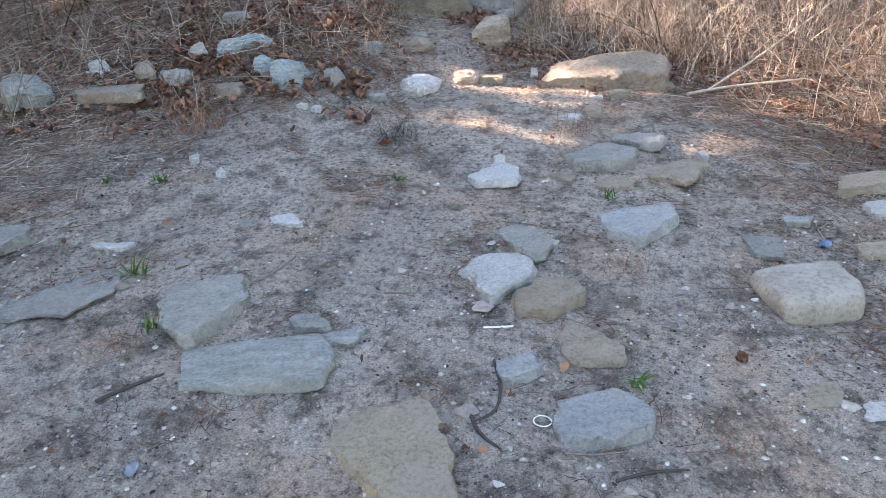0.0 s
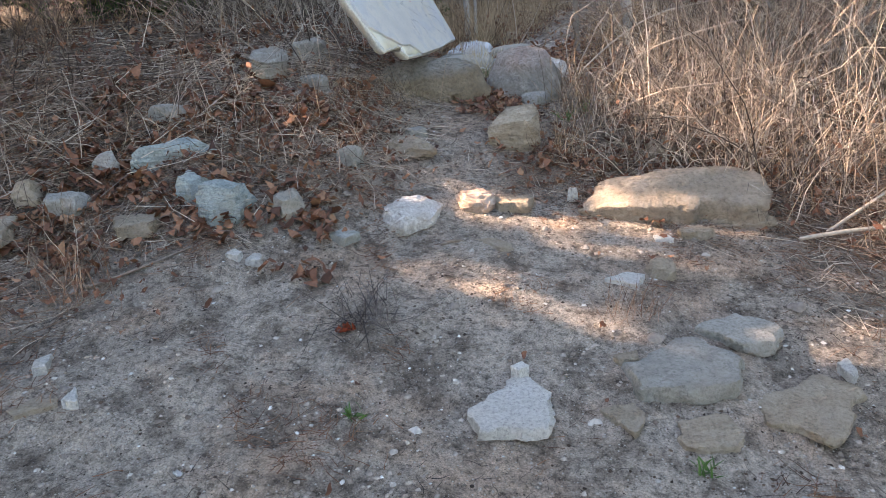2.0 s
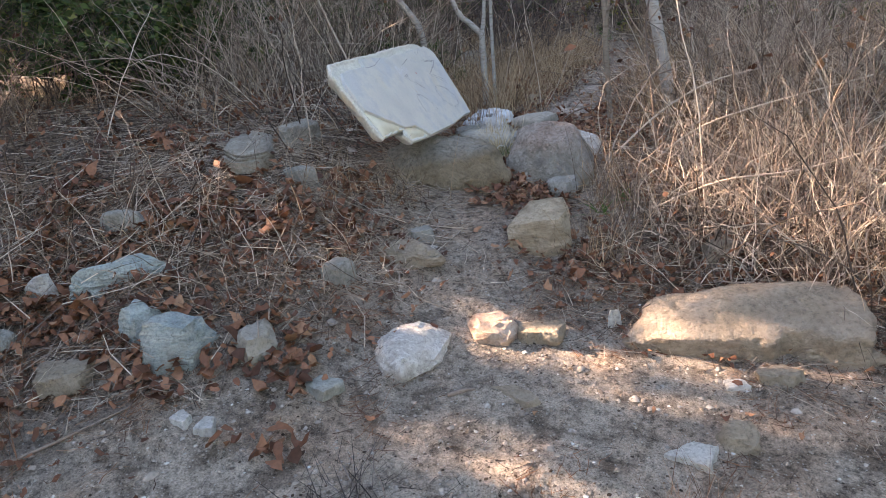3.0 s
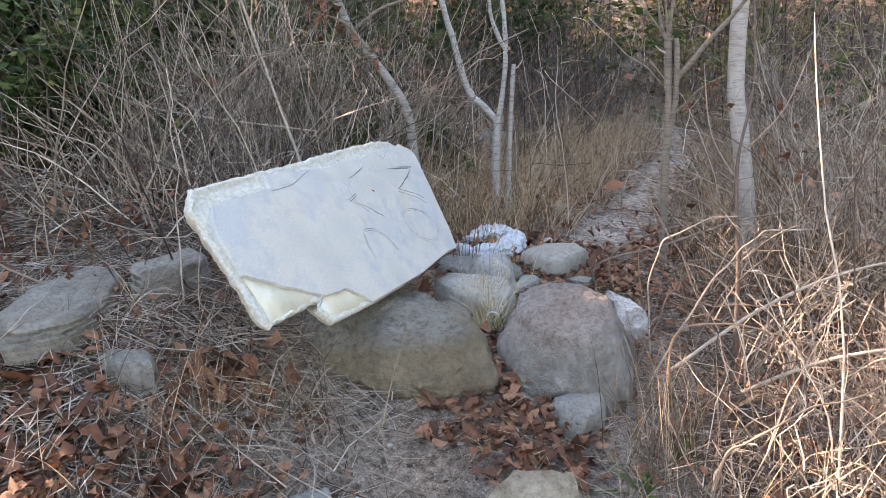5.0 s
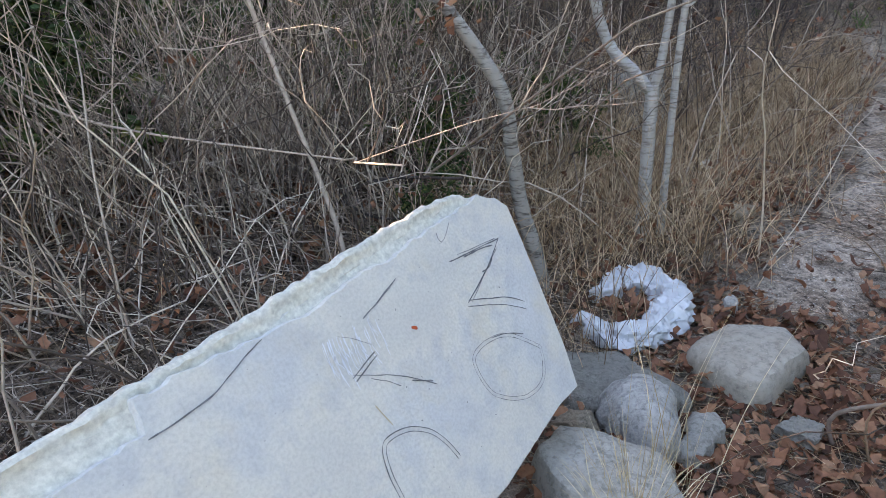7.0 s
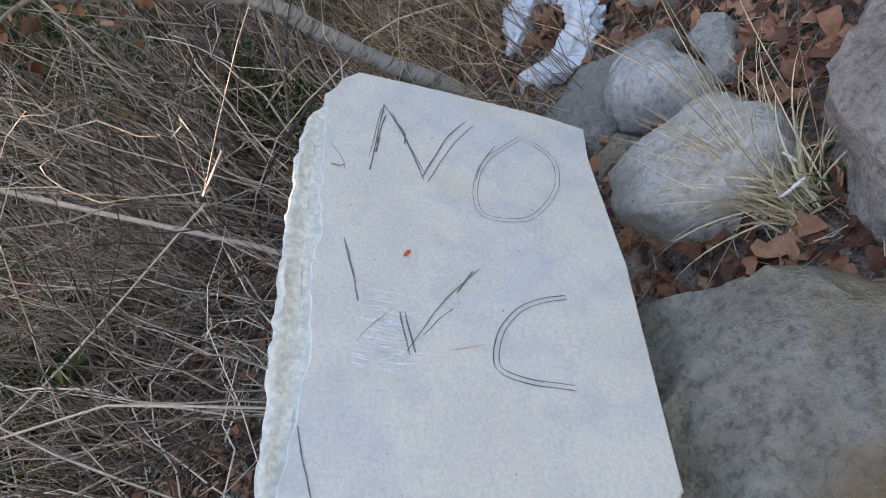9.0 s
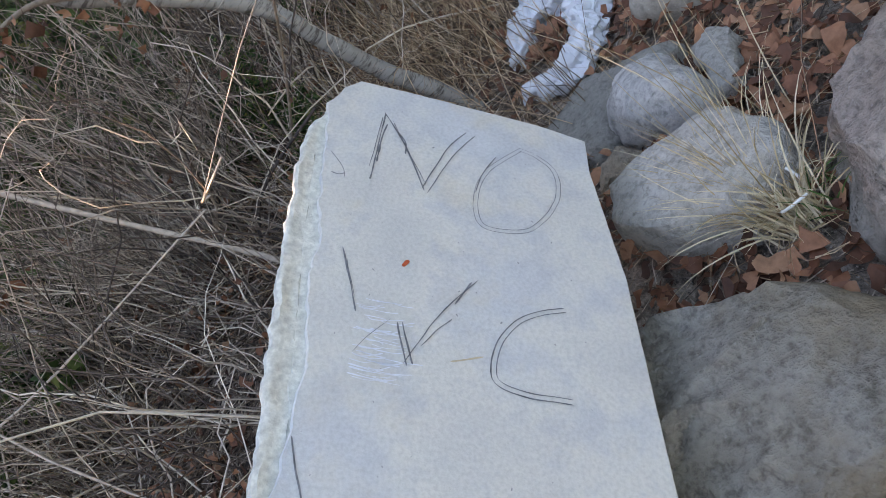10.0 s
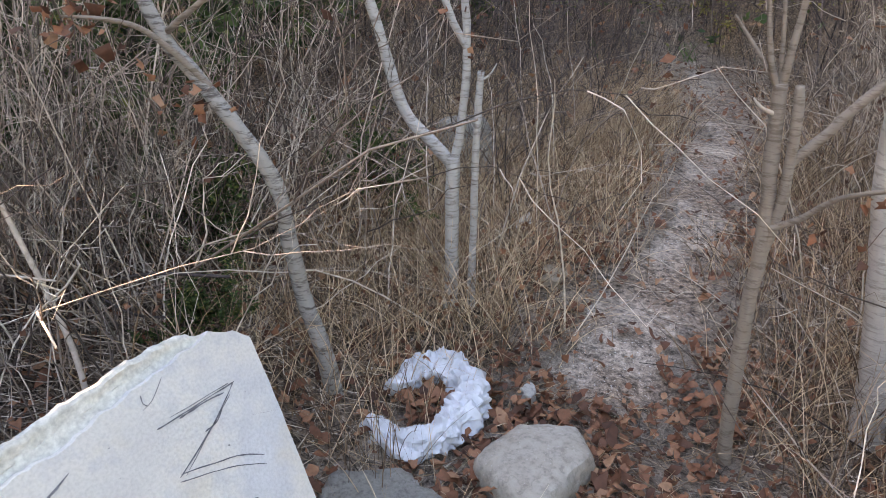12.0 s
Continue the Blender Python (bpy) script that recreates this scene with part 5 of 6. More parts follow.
tangle_a = shrub("leafless grey-brown shrub with tangled thin stems behind the slab", 30, 0.22, (0.6, 1.6), 0.6, 2, 0.0066, 0.052, twig, kids=4, group="bare shrubs on the slope")
stand(tangle_a, [(-1.95, 7.05, 0, 0.7), (-2.0, 6.65, 70, 0.6), (-1.75, 7.5, 140, 1.0), (-1.2, 8.3, 110, 0.9)])
tangle_b = shrub("leafless shrub with bleached arching stems", 24, 0.22, (0.6, 1.5), 0.85, 2, 0.0056, 0.058, brown_twig, 14, dead_leaf, (0.05, 0.09), kids=4, group="bare shrubs on the slope")
stand(tangle_b, [(-2.5, 5.15, 20, 0.55), (-1.5, 7.8, 80, 0.8), (-2.75, 5.85, 150, 0.7), (-2.9, 5.5, 260, 0.8), (-3.3, 4.9, 45, 0.9), (-1.65, 9.0, 45, 1.0), (-0.95, 9.4, 170, 0.9), (-4.2, 5.6, 120, 1.1)])
tangle_c = shrub("upright leafless thicket close behind the slab", 34, 0.20, (0.5, 1.3), 0.32, 2, 0.0062, 0.045, twig, 10, dead_leaf, (0.04, 0.07), kids=4, group="bare shrubs on the slope")
stand(tangle_c, [(-1.62, 7.0, 0, 0.68), (-1.4, 7.65, 200, 0.72), (-1.7, 7.25, 150, 0.8)])
brush_a = shrub("dry tan brush with long arching stems", 36, 0.24, (0.5, 1.4), 0.9, 1, 0.0052, 0.03, twig, kids=6, group="dry brush in the sun")
stand(brush_a, [(1.15, 5.45, 0, 0.75), (1.75, 5.0, 60, 0.8), (2.3, 5.3, 130, 0.95), (1.6, 5.9, 190, 0.9), (2.9, 4.7, 240, 0.95), (1.25, 6.0, 320, 0.55), (2.7, 6.2, 15, 1.0), (1.55, 8.6, 75, 0.8)])
brush_b = shrub("leafless brown brush with many fine twigs", 26, 0.20, (0.6, 1.4), 0.6, 2, 0.0060, 0.036, twig, 16, dead_leaf, (0.05, 0.09), kids=5, group="dry brush in the sun")
stand(brush_b, [(1.35, 6.4, 0, 0.9), (2.0, 6.9, 45, 1.0), (1.1, 7.0, 100, 0.8), (1.75, 7.8, 150, 1.0), (2.6, 7.5, 210, 1.1), (3.2, 5.6, 270, 1.0), (3.5, 6.8, 330, 1.2), (1.45, 9.6, 20, 1.0), (2.2, 9.2, 90, 1.1), (2.4, 4.3, 200, 0.7), (3.1, 3.9, 10, 0.9), (1.9, 10.8, 60, 1.0)])
trail_brush = shrub("dense dark twiggy brush along the trail", 24, 0.22, (0.5, 1.2), 0.4, 2, 0.0036, 0.026, dark_twig, 20, dead_leaf, (0.04, 0.07), kids=5, group="dark brush along the trail")
stand(trail_brush, [(-0.55, 8.9, 0, 0.9), (-0.25, 9.9, 60, 1.0), (0.0, 10.8, 120, 1.0), (-0.9, 10.3, 180, 1.1), (0.2, 12.0, 240, 1.1), (-1.6, 10.4, 300, 1.2), (-0.7, 11.6, 30, 1.2), (1.6, 12.2, 100, 1.2), (2.4, 11.6, 200, 1.2), (0.9, 13.4, 10, 1.2), (-2.6, 9.6, 80, 1.2)])
leafy = shrub("leafy dark green bush under the trees", 16, 0.25, (0.7, 1.6), 0.45, 2, 0.006, 0.02, dark_twig, 6500, green_leaf, (0.035, 0.085), kids=6, name="bush", group="green bushes under the trees")
stand(leafy, [(-2.7, 7.2, 0, 0.9), (-1.35, 7.7, 20, 0.28), (-0.95, 8.5, 140, 0.3), (-1.1, 7.25, 290, 0.18), (-2.95, 6.5, 40, 0.75), (-2.35, 8.0, 110, 0.95), (-2.35, 6.75, 310, 0.45), (-3.6, 6.2, 170, 0.9), (-2.6, 8.6, 75, 1.1), (-3.3, 8.1, 200, 1.1), (-3.8, 7.4, 60, 1.1), (-4.6, 8.6, 130, 1.3), (-3.4, 9.6, 200, 1.3), (-5.4, 7.2, 260, 1.3), (-2.2, 10.8, 320, 1.2), (-4.4, 6.2, 20, 0.9), (-5.6, 10.0, 90, 1.6), (-3.6, 11.8, 150, 1.5), (-1.0, 13.0, 220, 1.3), (-6.6, 8.4, 280, 1.6), (3.8, 9.5, 340, 1.3), (4.4, 7.4, 60, 1.2)])
yellowing = shrub("yellow-green leafy bush beyond the trail", 14, 0.22, (0.7, 1.4), 0.45, 2, 0.005, 0.02, dark_twig, 1500, yellow_leaf, (0.03, 0.07), kids=6, name="bush", group="yellowing bushes beyond the trail")
stand(yellowing, [(1.5, 14.2, 0, 1.0), (0.4, 15.0, 90, 1.2), (2.6, 14.6, 180, 1.2), (3.4, 12.6, 240, 1.0), (-1.8, 14.4, 60, 1.2), (2.9, 10.4, 300, 0.6)])

tagged(part("caught_leaves", raw_mesh("caught_leaves", *leaf_cards(stuff_leaves, (0.022, 0.052), 1.0, True)), dead_leaf, smooth=False), "brown leaves caught in the dry growth", "leaves", kind="stuff")

heap = shrub("heap of dead grey twigs on the bank", 30, 0.14, (0.2, 0.5), 1.0, 1, 0.0028, 0.013, twig, 3, dead_leaf, (0.03, 0.06), kids=3, name="twig_heap", group="heaps of dead twigs")
stand(heap, [(-1.35, 4.75, 0, 1.0), (-0.95, 4.88, 60, 0.9), (-0.78, 5.2, 120, 0.55), (-1.65, 5.05, 180, 1.1), (-1.3, 5.5, 240, 0.6), (-1.0, 5.35, 300, 0.5), (-2.1, 4.75, 30, 1.1), (-2.5, 4.5, 90, 1.1), (-1.9, 4.1, 150, 0.8), (-2.9, 4.0, 210, 1.1),
             (0.42, 5.12, 20, 0.9), (0.62, 5.45, 80, 1.1), (0.36, 5.6, 140, 0.9), (1.2, 4.95, 200, 1.2), (1.7, 4.55, 260, 1.1), (2.2, 4.2, 320, 1.1), (0.95, 5.2, 50, 1.2), (0.85, 6.95, 70, 0.9), (0.75, 8.1, 130, 1.0)])

# long stems that lean and cross in front of the thickets
for name, material, n, x0, x1, y0, y1, label in (("arching_stems", twig, 420, -2.3, -1.0, 5.6, 8.6, "grey leafless stems arching across the slope"), ("low_stems", twig, 1150, 0.28, 1.7, 4.95, 6.4, "short bent tan stems at the foot of the brush"), ("tan_stems", twig, 280, 1.1, 3.6, 4.8, 7.6, "tan stems arching over the sunlit brush"),
                                                 ("brown_stems", twig, 380, 0.6, 3.4, 5.2, 10.0, "brown leafless stems beside the trail"), ("trail_stems", twig, 160, -1.6, 0.1, 7.6, 11.0, "leafless stems standing in the grass")):
    f = scatter(n, x0, x1, y0, y1, grass_chance)
    p = blades(f, (0.15, 0.5) if name == "low_stems" else (0.4, 1.35), 1.0 if name == "low_stems" else 0.75, 0.9, 9, 0.018 if name == "low_stems" else 0.022)
    over = (p[..., 0] > -1.0) & (p[..., 0] < 0.28) & (p[..., 1] < 7.15) & (p[..., 2] > 0.95)
    p = p[~over.any(1)]
    stuff(name, tubes(p, rng.uniform(0.0016, 0.0048, len(p))), material, label, "brush")

f = scatter(420, 0.32, 1.5, 5.5, 6.9, grass_chance)
f[:, 2] += rng.uniform(0.0, 0.25, len(f))
p = blades(f, (0.2, 0.6), 1.0, 0.6, 9, 0.013)
p = p[~(p[..., 0] < 0.33).any(1)]
stuff("crooked_twigs", tubes(p, rng.uniform(0.0014, 0.0036, len(p))), twig, "pale crooked twigs tangled over the brush", "brush")
f = scatter(700, -2.3, -0.95, 6.1, 7.7, grass_chance)
p = blades(f, (0.25, 0.75), 1.1, 0.7, 9, 0.022)
p = p[~((p[..., 0] > -1.0) & (p[..., 1] < 7.0)).any(1)]
stuff("matted_twigs", tubes(p, rng.uniform(0.0014, 0.004, len(p))), twig, "grey and tan twigs matted behind the slab", "brush")
p = lying(2600, -0.7, 0.7, 5.5, 7.5, lambda x, y: min(1.0, 0.15 + gully_chance(x, y)), (0.03, 0.16), 0.03)
stuff("gully_straw", tubes(p, rng.uniform(0.0007, 0.0017, len(p))), trail_straw, "straw lying over the leaves between the stones", "straw")

# thin woods behind, rising up the slope
v_f = []
for n, x0, x1, y0, y1, size in ((330, -9, 9, 11.5, 17, (0.9, 2.4)), (300, -14, 14, 15, 26, (1.5, 4.5))):
    f = scatter(n, x0, x1, y0, y1, lambda x, y: 1.0 if depth_in_brush(x, y) > 0.1 else 0.0)
    v_f += [tubes(*m) for m in branches(f, size, 0.2, 2, 0.012 if y0 < 14 else 0.022, 0.05, 5)]
stuff("far_undergrowth", join(*v_f), dark_twig, "leafless thicket on the far slope", "thicket")
f = scatter(1700, -16, 14, 12.5, 28, lambda x, y: 0.75)
at = np.repeat(f, 45, 0) + rng.normal(0, 1, (len(f) * 45, 3)) * (0.5, 0.5, 0.55) + np.array([0, 0, 1.0]) * rng.uniform(0.3, 3.6, (len(f), 1)).repeat(45, 0)
stuff("far_foliage", leaf_cards(at, (0.06, 0.16)), green_leaf, "dark green foliage of the far woods", "foliage")
at2 = at[rng.random(len(at)) < 0.22] + rng.normal(0, 0.3, (1, 3))
stuff("far_autumn_foliage", leaf_cards(at2, (0.05, 0.13)), dead_leaf, "brown autumn foliage of the far woods", "foliage")


# ---- trees ----
def hanging_leaves(parent, places, per, spread, size=(0.028, 0.055)):
    at = np.repeat(np.array(places), per, 0) + rng.normal(0, spread, (len(places) * per, 3))
    part("foliage", raw_mesh("foliage", *leaf_cards(at, size, 1.0, True)), dead_leaf, parent, "curled brown leaves still hanging", smooth=False)


tree = tagged(new("sapling"), "pale-barked sapling forking low beside the trail", "tree")
tube_part("trunk", [(-0.47, 7.90, 0.93), (-0.465, 7.89, 1.25), (-0.465, 7.89, 1.45), (-0.464, 7.89, 1.60)], [0.030, 0.026, 0.025, 0.026], pale_bark, tree)
tube_part("limb", [(-0.464, 7.89, 1.57), (-0.54, 7.89, 1.65), (-0.64, 7.90, 1.76), (-0.72, 7.90, 2.02), (-0.81, 7.91, 2.35), (-0.86, 7.95, 2.9), (-1.0, 8.0, 3.6)], [0.022, 0.021, 0.02, 0.018, 0.015, 0.012, 0.006], pale_bark, tree)
tube_part("limb", [(-0.462, 7.89, 1.57), (-0.44, 7.89, 1.68), (-0.42, 7.89, 1.9), (-0.43, 7.90, 2.12), (-0.46, 7.92, 2.4), (-0.45, 7.95, 3.0)], [0.017, 0.015, 0.014, 0.013, 0.011, 0.006], pale_bark, tree)
tube_part("limb", [(-0.425, 7.89, 1.97), (-0.47, 7.88, 2.06), (-0.51, 7.87, 2.2), (-0.50, 7.88, 2.42), (-0.56, 7.9, 2.8)], [0.011, 0.012, 0.010, 0.008, 0.004], pale_bark, tree)
hanging_leaves(tree, [(-0.39, 7.88, 1.93), (-0.45, 7.86, 2.08), (-0.7, 7.9, 2.5)], 5, 0.04, (0.03, 0.06))
stump = tagged(new("sapling"), "thin snapped pale stem beside the forked sapling", "tree")
tube_part("trunk", [(-0.40, 7.95, 0.95), (-0.392, 7.92, 1.38), (-0.385, 7.90, 1.65), (-0.375, 7.90, 1.89)], [0.016, 0.014, 0.013, 0.012], pale_bark, stump)
tube_part("limb", [(-0.376, 7.90, 1.86), (-0.345, 7.89, 1.88), (-0.32, 7.88, 1.92)], [0.006, 0.004, 0.002], pale_bark, stump)
tree = tagged(new("sapling"), "leaning pale-barked sapling behind the marble slab", "tree")
tube_part("trunk", [(-0.70, 7.28, 0.96), (-0.735, 7.29, 1.15), (-0.785, 7.30, 1.31), (-0.815, 7.30, 1.50), (-0.84, 7.30, 1.67), (-0.93, 7.30, 1.82), (-1.03, 7.30, 1.95), (-1.15, 7.31, 2.12), (-1.32, 7.35, 2.6), (-1.5, 7.4, 3.3)], [0.030, 0.027, 0.025, 0.023, 0.022, 0.021, 0.021, 0.019, 0.014, 0.006], grey_bark, tree)
tube_part("limb", [(-1.0, 7.30, 1.93), (-1.06, 7.26, 2.02), (-1.12, 7.18, 2.10), (-1.2, 7.05, 2.13)], [0.010, 0.009, 0.007, 0.003], brown_bark, tree)
tube_part("limb", [(-1.1, 7.3, 2.07), (-0.95, 7.28, 2.16), (-0.75, 7.26, 2.22), (-0.5, 7.2, 2.3)], [0.009, 0.007, 0.005, 0.003], brown_bark, tree)
hanging_leaves(tree, [(-1.15, 7.02, 2.16), (-1.13, 7.03, 2.10), (-0.95, 7.1, 1.95), (-1.19, 7.06, 2.13)], 16, 0.045, (0.03, 0.065))
birch = tagged(new("birch_tree"), "slender white-barked tree beside the trail", "tree")
tube_part("trunk", [(0.89, 7.52, 0.84), (0.865, 7.52, 1.1), (0.795, 7.51, 1.5), (0.735, 7.50, 1.85), (0.725, 7.52, 2.5), (0.68, 7.55, 3.4), (0.72, 7.6, 4.6)], [0.052, 0.046, 0.042, 0.040, 0.036, 0.028, 0.015], white_bark, birch)
tube_part("limb", [(0.72, 7.52, 2.45), (0.88, 7.5, 2.7), (1.03, 7.45, 3.1)], [0.014, 0.01, 0.005], pale_bark, birch)
tree = tagged(new("sapling"), "broken brown sapling with stubby branches by the trail", "tree")
tube_part("trunk", [(0.455, 7.32, 0.90), (0.44, 7.31, 1.05), (0.425, 7.30, 1.40), (0.425, 7.30, 1.62), (0.405, 7.30, 1.85), (0.395, 7.30, 2.0)], [0.021, 0.020, 0.019, 0.018, 0.017, 0.016], brown_bark, tree)
tube_part("limb", [(0.43, 7.30, 1.58), (0.445, 7.29, 1.72), (0.44, 7.28, 1.88), (0.43, 7.28, 2.0)], [0.013, 0.013, 0.012, 0.011], brown_bark, tree)
for a, b, r in (((0.36, 7.29, 2.06), (0.33, 7.28, 2.20), 0.007), ((0.40, 7.28, 2.10), (0.41, 7.27, 2.28), 0.008), ((0.35, 7.32, 2.05), (0.28, 7.33, 2.14), 0.005), ((0.38, 7.30, 2.1), (0.35, 7.30, 2.32), 0.005)):
    tube_part("branch", [(0.395, 7.30, 1.98), a, b], [r * 1.4, r, r * 0.6], brown_bark, tree, sides=6)
tube_part("branch", [(0.44, 7.29, 1.82), (0.49, 7.28, 1.88), (0.56, 7.27, 1.98), (0.66, 7.25, 2.10), (0.8, 7.2, 2.3)], [0.012, 0.012, 0.011, 0.009, 0.004], brown_bark, tree)
tube_part("branch", [(0.43, 7.29, 1.66), (0.48, 7.26, 1.70), (0.54, 7.2, 1.78), (0.62, 7.1, 1.84)], [0.009, 0.008, 0.006, 0.004], brown_bark, tree)
tube_part("branch", [(0.40, 7.30, 1.93), (0.36, 7.28, 1.95), (0.34, 7.28, 1.97)], [0.006, 0.004, 0.002], bleached, tree)
hanging_leaves(tree, [(0.56, 7.1, 1.80), (0.5, 7.15, 1.70), (0.6, 7.05, 1.72)], 5, 0.03)
twiggy = tagged(new("sapling"), "small leafless sapling with grey twigs among the brush", "tree")
tube_part("trunk", [(0.62, 6.35, 0.85), (0.60, 6.36, 1.2), (0.57, 6.40, 1.55), (0.60, 6.42, 1.85), (0.56, 6.45, 2.2)], [0.009, 0.008, 0.006, 0.004, 0.002], twig, twiggy, sides=6)
for a, b, c in (((0.60, 6.36, 1.22), (0.72, 6.32, 1.35), (0.9, 6.3, 1.42)), ((0.58, 6.4, 1.5), (0.48, 6.42, 1.66), (0.44, 6.45, 1.9)), ((0.58, 6.4, 1.6), (0.7, 6.4, 1.75), (0.78, 6.42, 2.0)), ((0.60, 6.36, 1.1), (0.5, 6.3, 1.2), (0.42, 6.25, 1.24))):
    tube_part("branch", [a, b, c], [0.004, 0.003, 0.0015], twig, twiggy, sides=5)
hanging_leaves(twiggy, [(0.72, 6.35, 1.52), (0.78, 6.36, 1.56), (0.68, 6.32, 1.68)], 5, 0.03)
for pts, rad in (([(0.55, 5.9, 0.95), (0.75, 5.8, 1.12), (1.05, 5.75, 1.22), (1.5, 5.8, 1.3)], 0.006), ([(0.35, 5.95, 0.98), (0.6, 6.0, 1.18), (0.85, 6.05, 1.3), (1.2, 6.2, 1.34)], 0.006),
                 ([(0.45, 5.5, 0.80), (0.75, 5.4, 0.95), (1.1, 5.35, 1.0), (1.6, 5.4, 1.12)], 0.005), ([(1.2, 4.5, 0.45), (1.5, 4.55, 0.47), (1.9, 4.5, 0.50)], 0.010), ([(1.35, 4.6, 0.44), (1.75, 4.8, 0.62), (2.3, 5.1, 0.9)], 0.008)):
    tagged(tube_part("dead_branch", pts, [rad, rad * 0.9, rad * 0.7, rad * 0.4][:len(pts)], bleached, sides=7), "bleached dead branch arching out of the brush", "branch")
for pts, rad in (
        ([(0.17, 6.88, 0.86), (0.12, 6.85, 1.04), (0.41, 6.85, 1.15), (0.67, 6.85, 1.26), (0.96, 6.85, 1.33), (1.21, 6.85, 1.41)], 0.006),
        ([(0.23, 6.83, 0.86), (0.18, 6.80, 1.10), (0.40, 6.80, 1.23), (0.64, 6.80, 1.29)], 0.0035),
        ([(0.33, 6.63, 0.86), (0.28, 6.60, 1.19), (0.41, 6.60, 1.13), (0.50, 6.60, 1.02), (0.72, 6.60, 0.94)], 0.0032),
        ([(0.51, 6.73, 0.86), (0.46, 6.70, 1.10), (0.63, 6.70, 1.15), (0.74, 6.70, 1.27), (0.92, 6.70, 1.27)], 0.0032),
        ([(0.37, 5.78, 0.78), (0.32, 5.75, 1.15), (0.45, 5.75, 1.22), (0.62, 5.75, 1.19), (0.82, 5.75, 1.14)], 0.0035)):
    n = len(pts)
    tagged(tube_part("dead_branch", pts, [rad * (1 - 0.6 * q / n) for q in range(n)], twig if rad == 0.006 else tan_stem, sides=7), "bent dead branch lying over the brush", "branch")
for pts, rad in (([(0.33, 6.37, 0.84), (0.30, 6.36, 1.12), (0.34, 6.35, 1.30), (0.5, 6.35, 1.38), (0.58, 6.35, 1.39)], 0.006), ([(0.28, 6.2, 1.45), (0.38, 6.2, 1.29), (0.46, 6.2, 1.13), (0.6, 6.2, 0.84)], 0.0045),
                 ([(0.30, 6.1, 0.84), (0.38, 6.1, 1.05), (0.48, 6.1, 1.23), (0.55, 6.1, 1.34), (0.62, 6.1, 1.4), (0.75, 6.1, 1.41)], 0.007), ([(0.26, 6.17, 0.86), (0.35, 6.15, 1.16), (0.49, 6.15, 1.13), (0.73, 6.15, 1.15), (0.86, 6.15, 1.14), (1.0, 6.15, 1.07)], 0.005),
                 ([(0.34, 5.33, 0.70), (0.40, 5.35, 1.06), (0.50, 5.35, 1.14), (0.58, 5.35, 1.2), (0.7, 5.36, 1.25), (0.85, 5.38, 1.28)], 0.0055), ([(0.35, 6.62, 0.88), (0.41, 6.6, 1.42), (0.59, 6.6, 1.47), (0.7, 6.6, 1.49)], 0.0035),
                 ([(0.40, 6.0, 0.84), (0.43, 6.0, 1.07), (0.51, 6.0, 1.27), (0.59, 6.0, 1.39), (0.66, 6.0, 1.45)], 0.004)):
    kinked = [Vector(pts[0])]
    for a, b in zip(pts, pts[1:]):
        a, b = Vector(a), Vector(b)
        for u in (0.34, 0.67, 1.0):
            p = a.lerp(b, u)
            kinked.append(p + noise.noise_vector(p * 9) * 0.012)
    n = len(kinked)
    tagged(tube_part("dead_branch", kinked, [rad * 0.62 * (1 - 0.6 * q / n) for q in range(n)], bleached if rad > 0.0055 else twig, sides=7), "pale dead branch bent over the sunlit brush", "branch")
for pts, rad in (([(-1.12, 6.75, 1.12), (-1.20, 6.85, 1.36), (-1.36, 6.9, 1.77), (-1.54, 6.95, 2.26), (-1.7, 7.0, 2.7)], 0.0085), ([(-2.4, 6.7, 1.95), (-1.85, 6.6, 1.74), (-1.1, 6.75, 1.62)], 0.004),
                 ([(-1.72, 7.15, 1.15), (-1.43, 7.15, 1.30), (-1.23, 7.15, 1.42), (-0.93, 7.15, 1.45)], 0.007), ([(-1.37, 7.15, 1.34), (-1.25, 7.15, 1.29), (-1.12, 7.15, 1.30)], 0.005)):
    n = len(pts)
    tagged(tube_part("dead_branch", pts, [rad * (1 - 0.5 * q / n) for q in range(n)], bleached if rad in (0.0085, 0.004) else dark_twig, sides=7), "bare dead stem leaning out of the thicket", "branch")


# ---- trees added around the clearing to shade it, with gaps cut to let the low sun through ----
# Where sun patches should land: place, radius, share of leaves left. CLOSED keeps shade.
GAPS = (((1.75, 4.7, 0.5), 0.72, 0.25), ((0.75, 4.85, 0.62), 0.70, 0.05), ((0.15, 4.2, 0.45), 0.50, 0.3), ((-0.53, 4.62, 0.64), 0.23, 0.12), ((2.6, 4.9, 0.8), 0.6, 0.08), ((0.85, 5.38, 0.80), 0.53, 0.15), ((0.8, 5.95, 1.05), 0.48, 0.1))
CLOSED = (((-1.18, 2.86, 0.35), 0.35), ((-1.42, 5.55, 1.25), 0.3), ((-0.95, 5.5, 1.32), 0.22), ((-0.95, 5.85, 1.36), 0.24), ((-0.9, 6.25, 1.4), 0.26))


def leaf_share(p):
    """The share of leaves that stands at p: few in the gaps cut for the sun patches, all of them where shade is kept,
    and the widest gaps are broken up into dapples.
    """
    def off(c):
        d = Vector(p) - Vector(c)
        return d - SUN * d.dot(SUN)

    if any(off(c).length < r for c, r in CLOSED):
        return 1.0
    for c, r, share in GAPS:
        d = off(c)
        if d.length < r and (r < 0.7 or noise.noise(d * 2.2) < 0.12):
            return share
    return 1.0


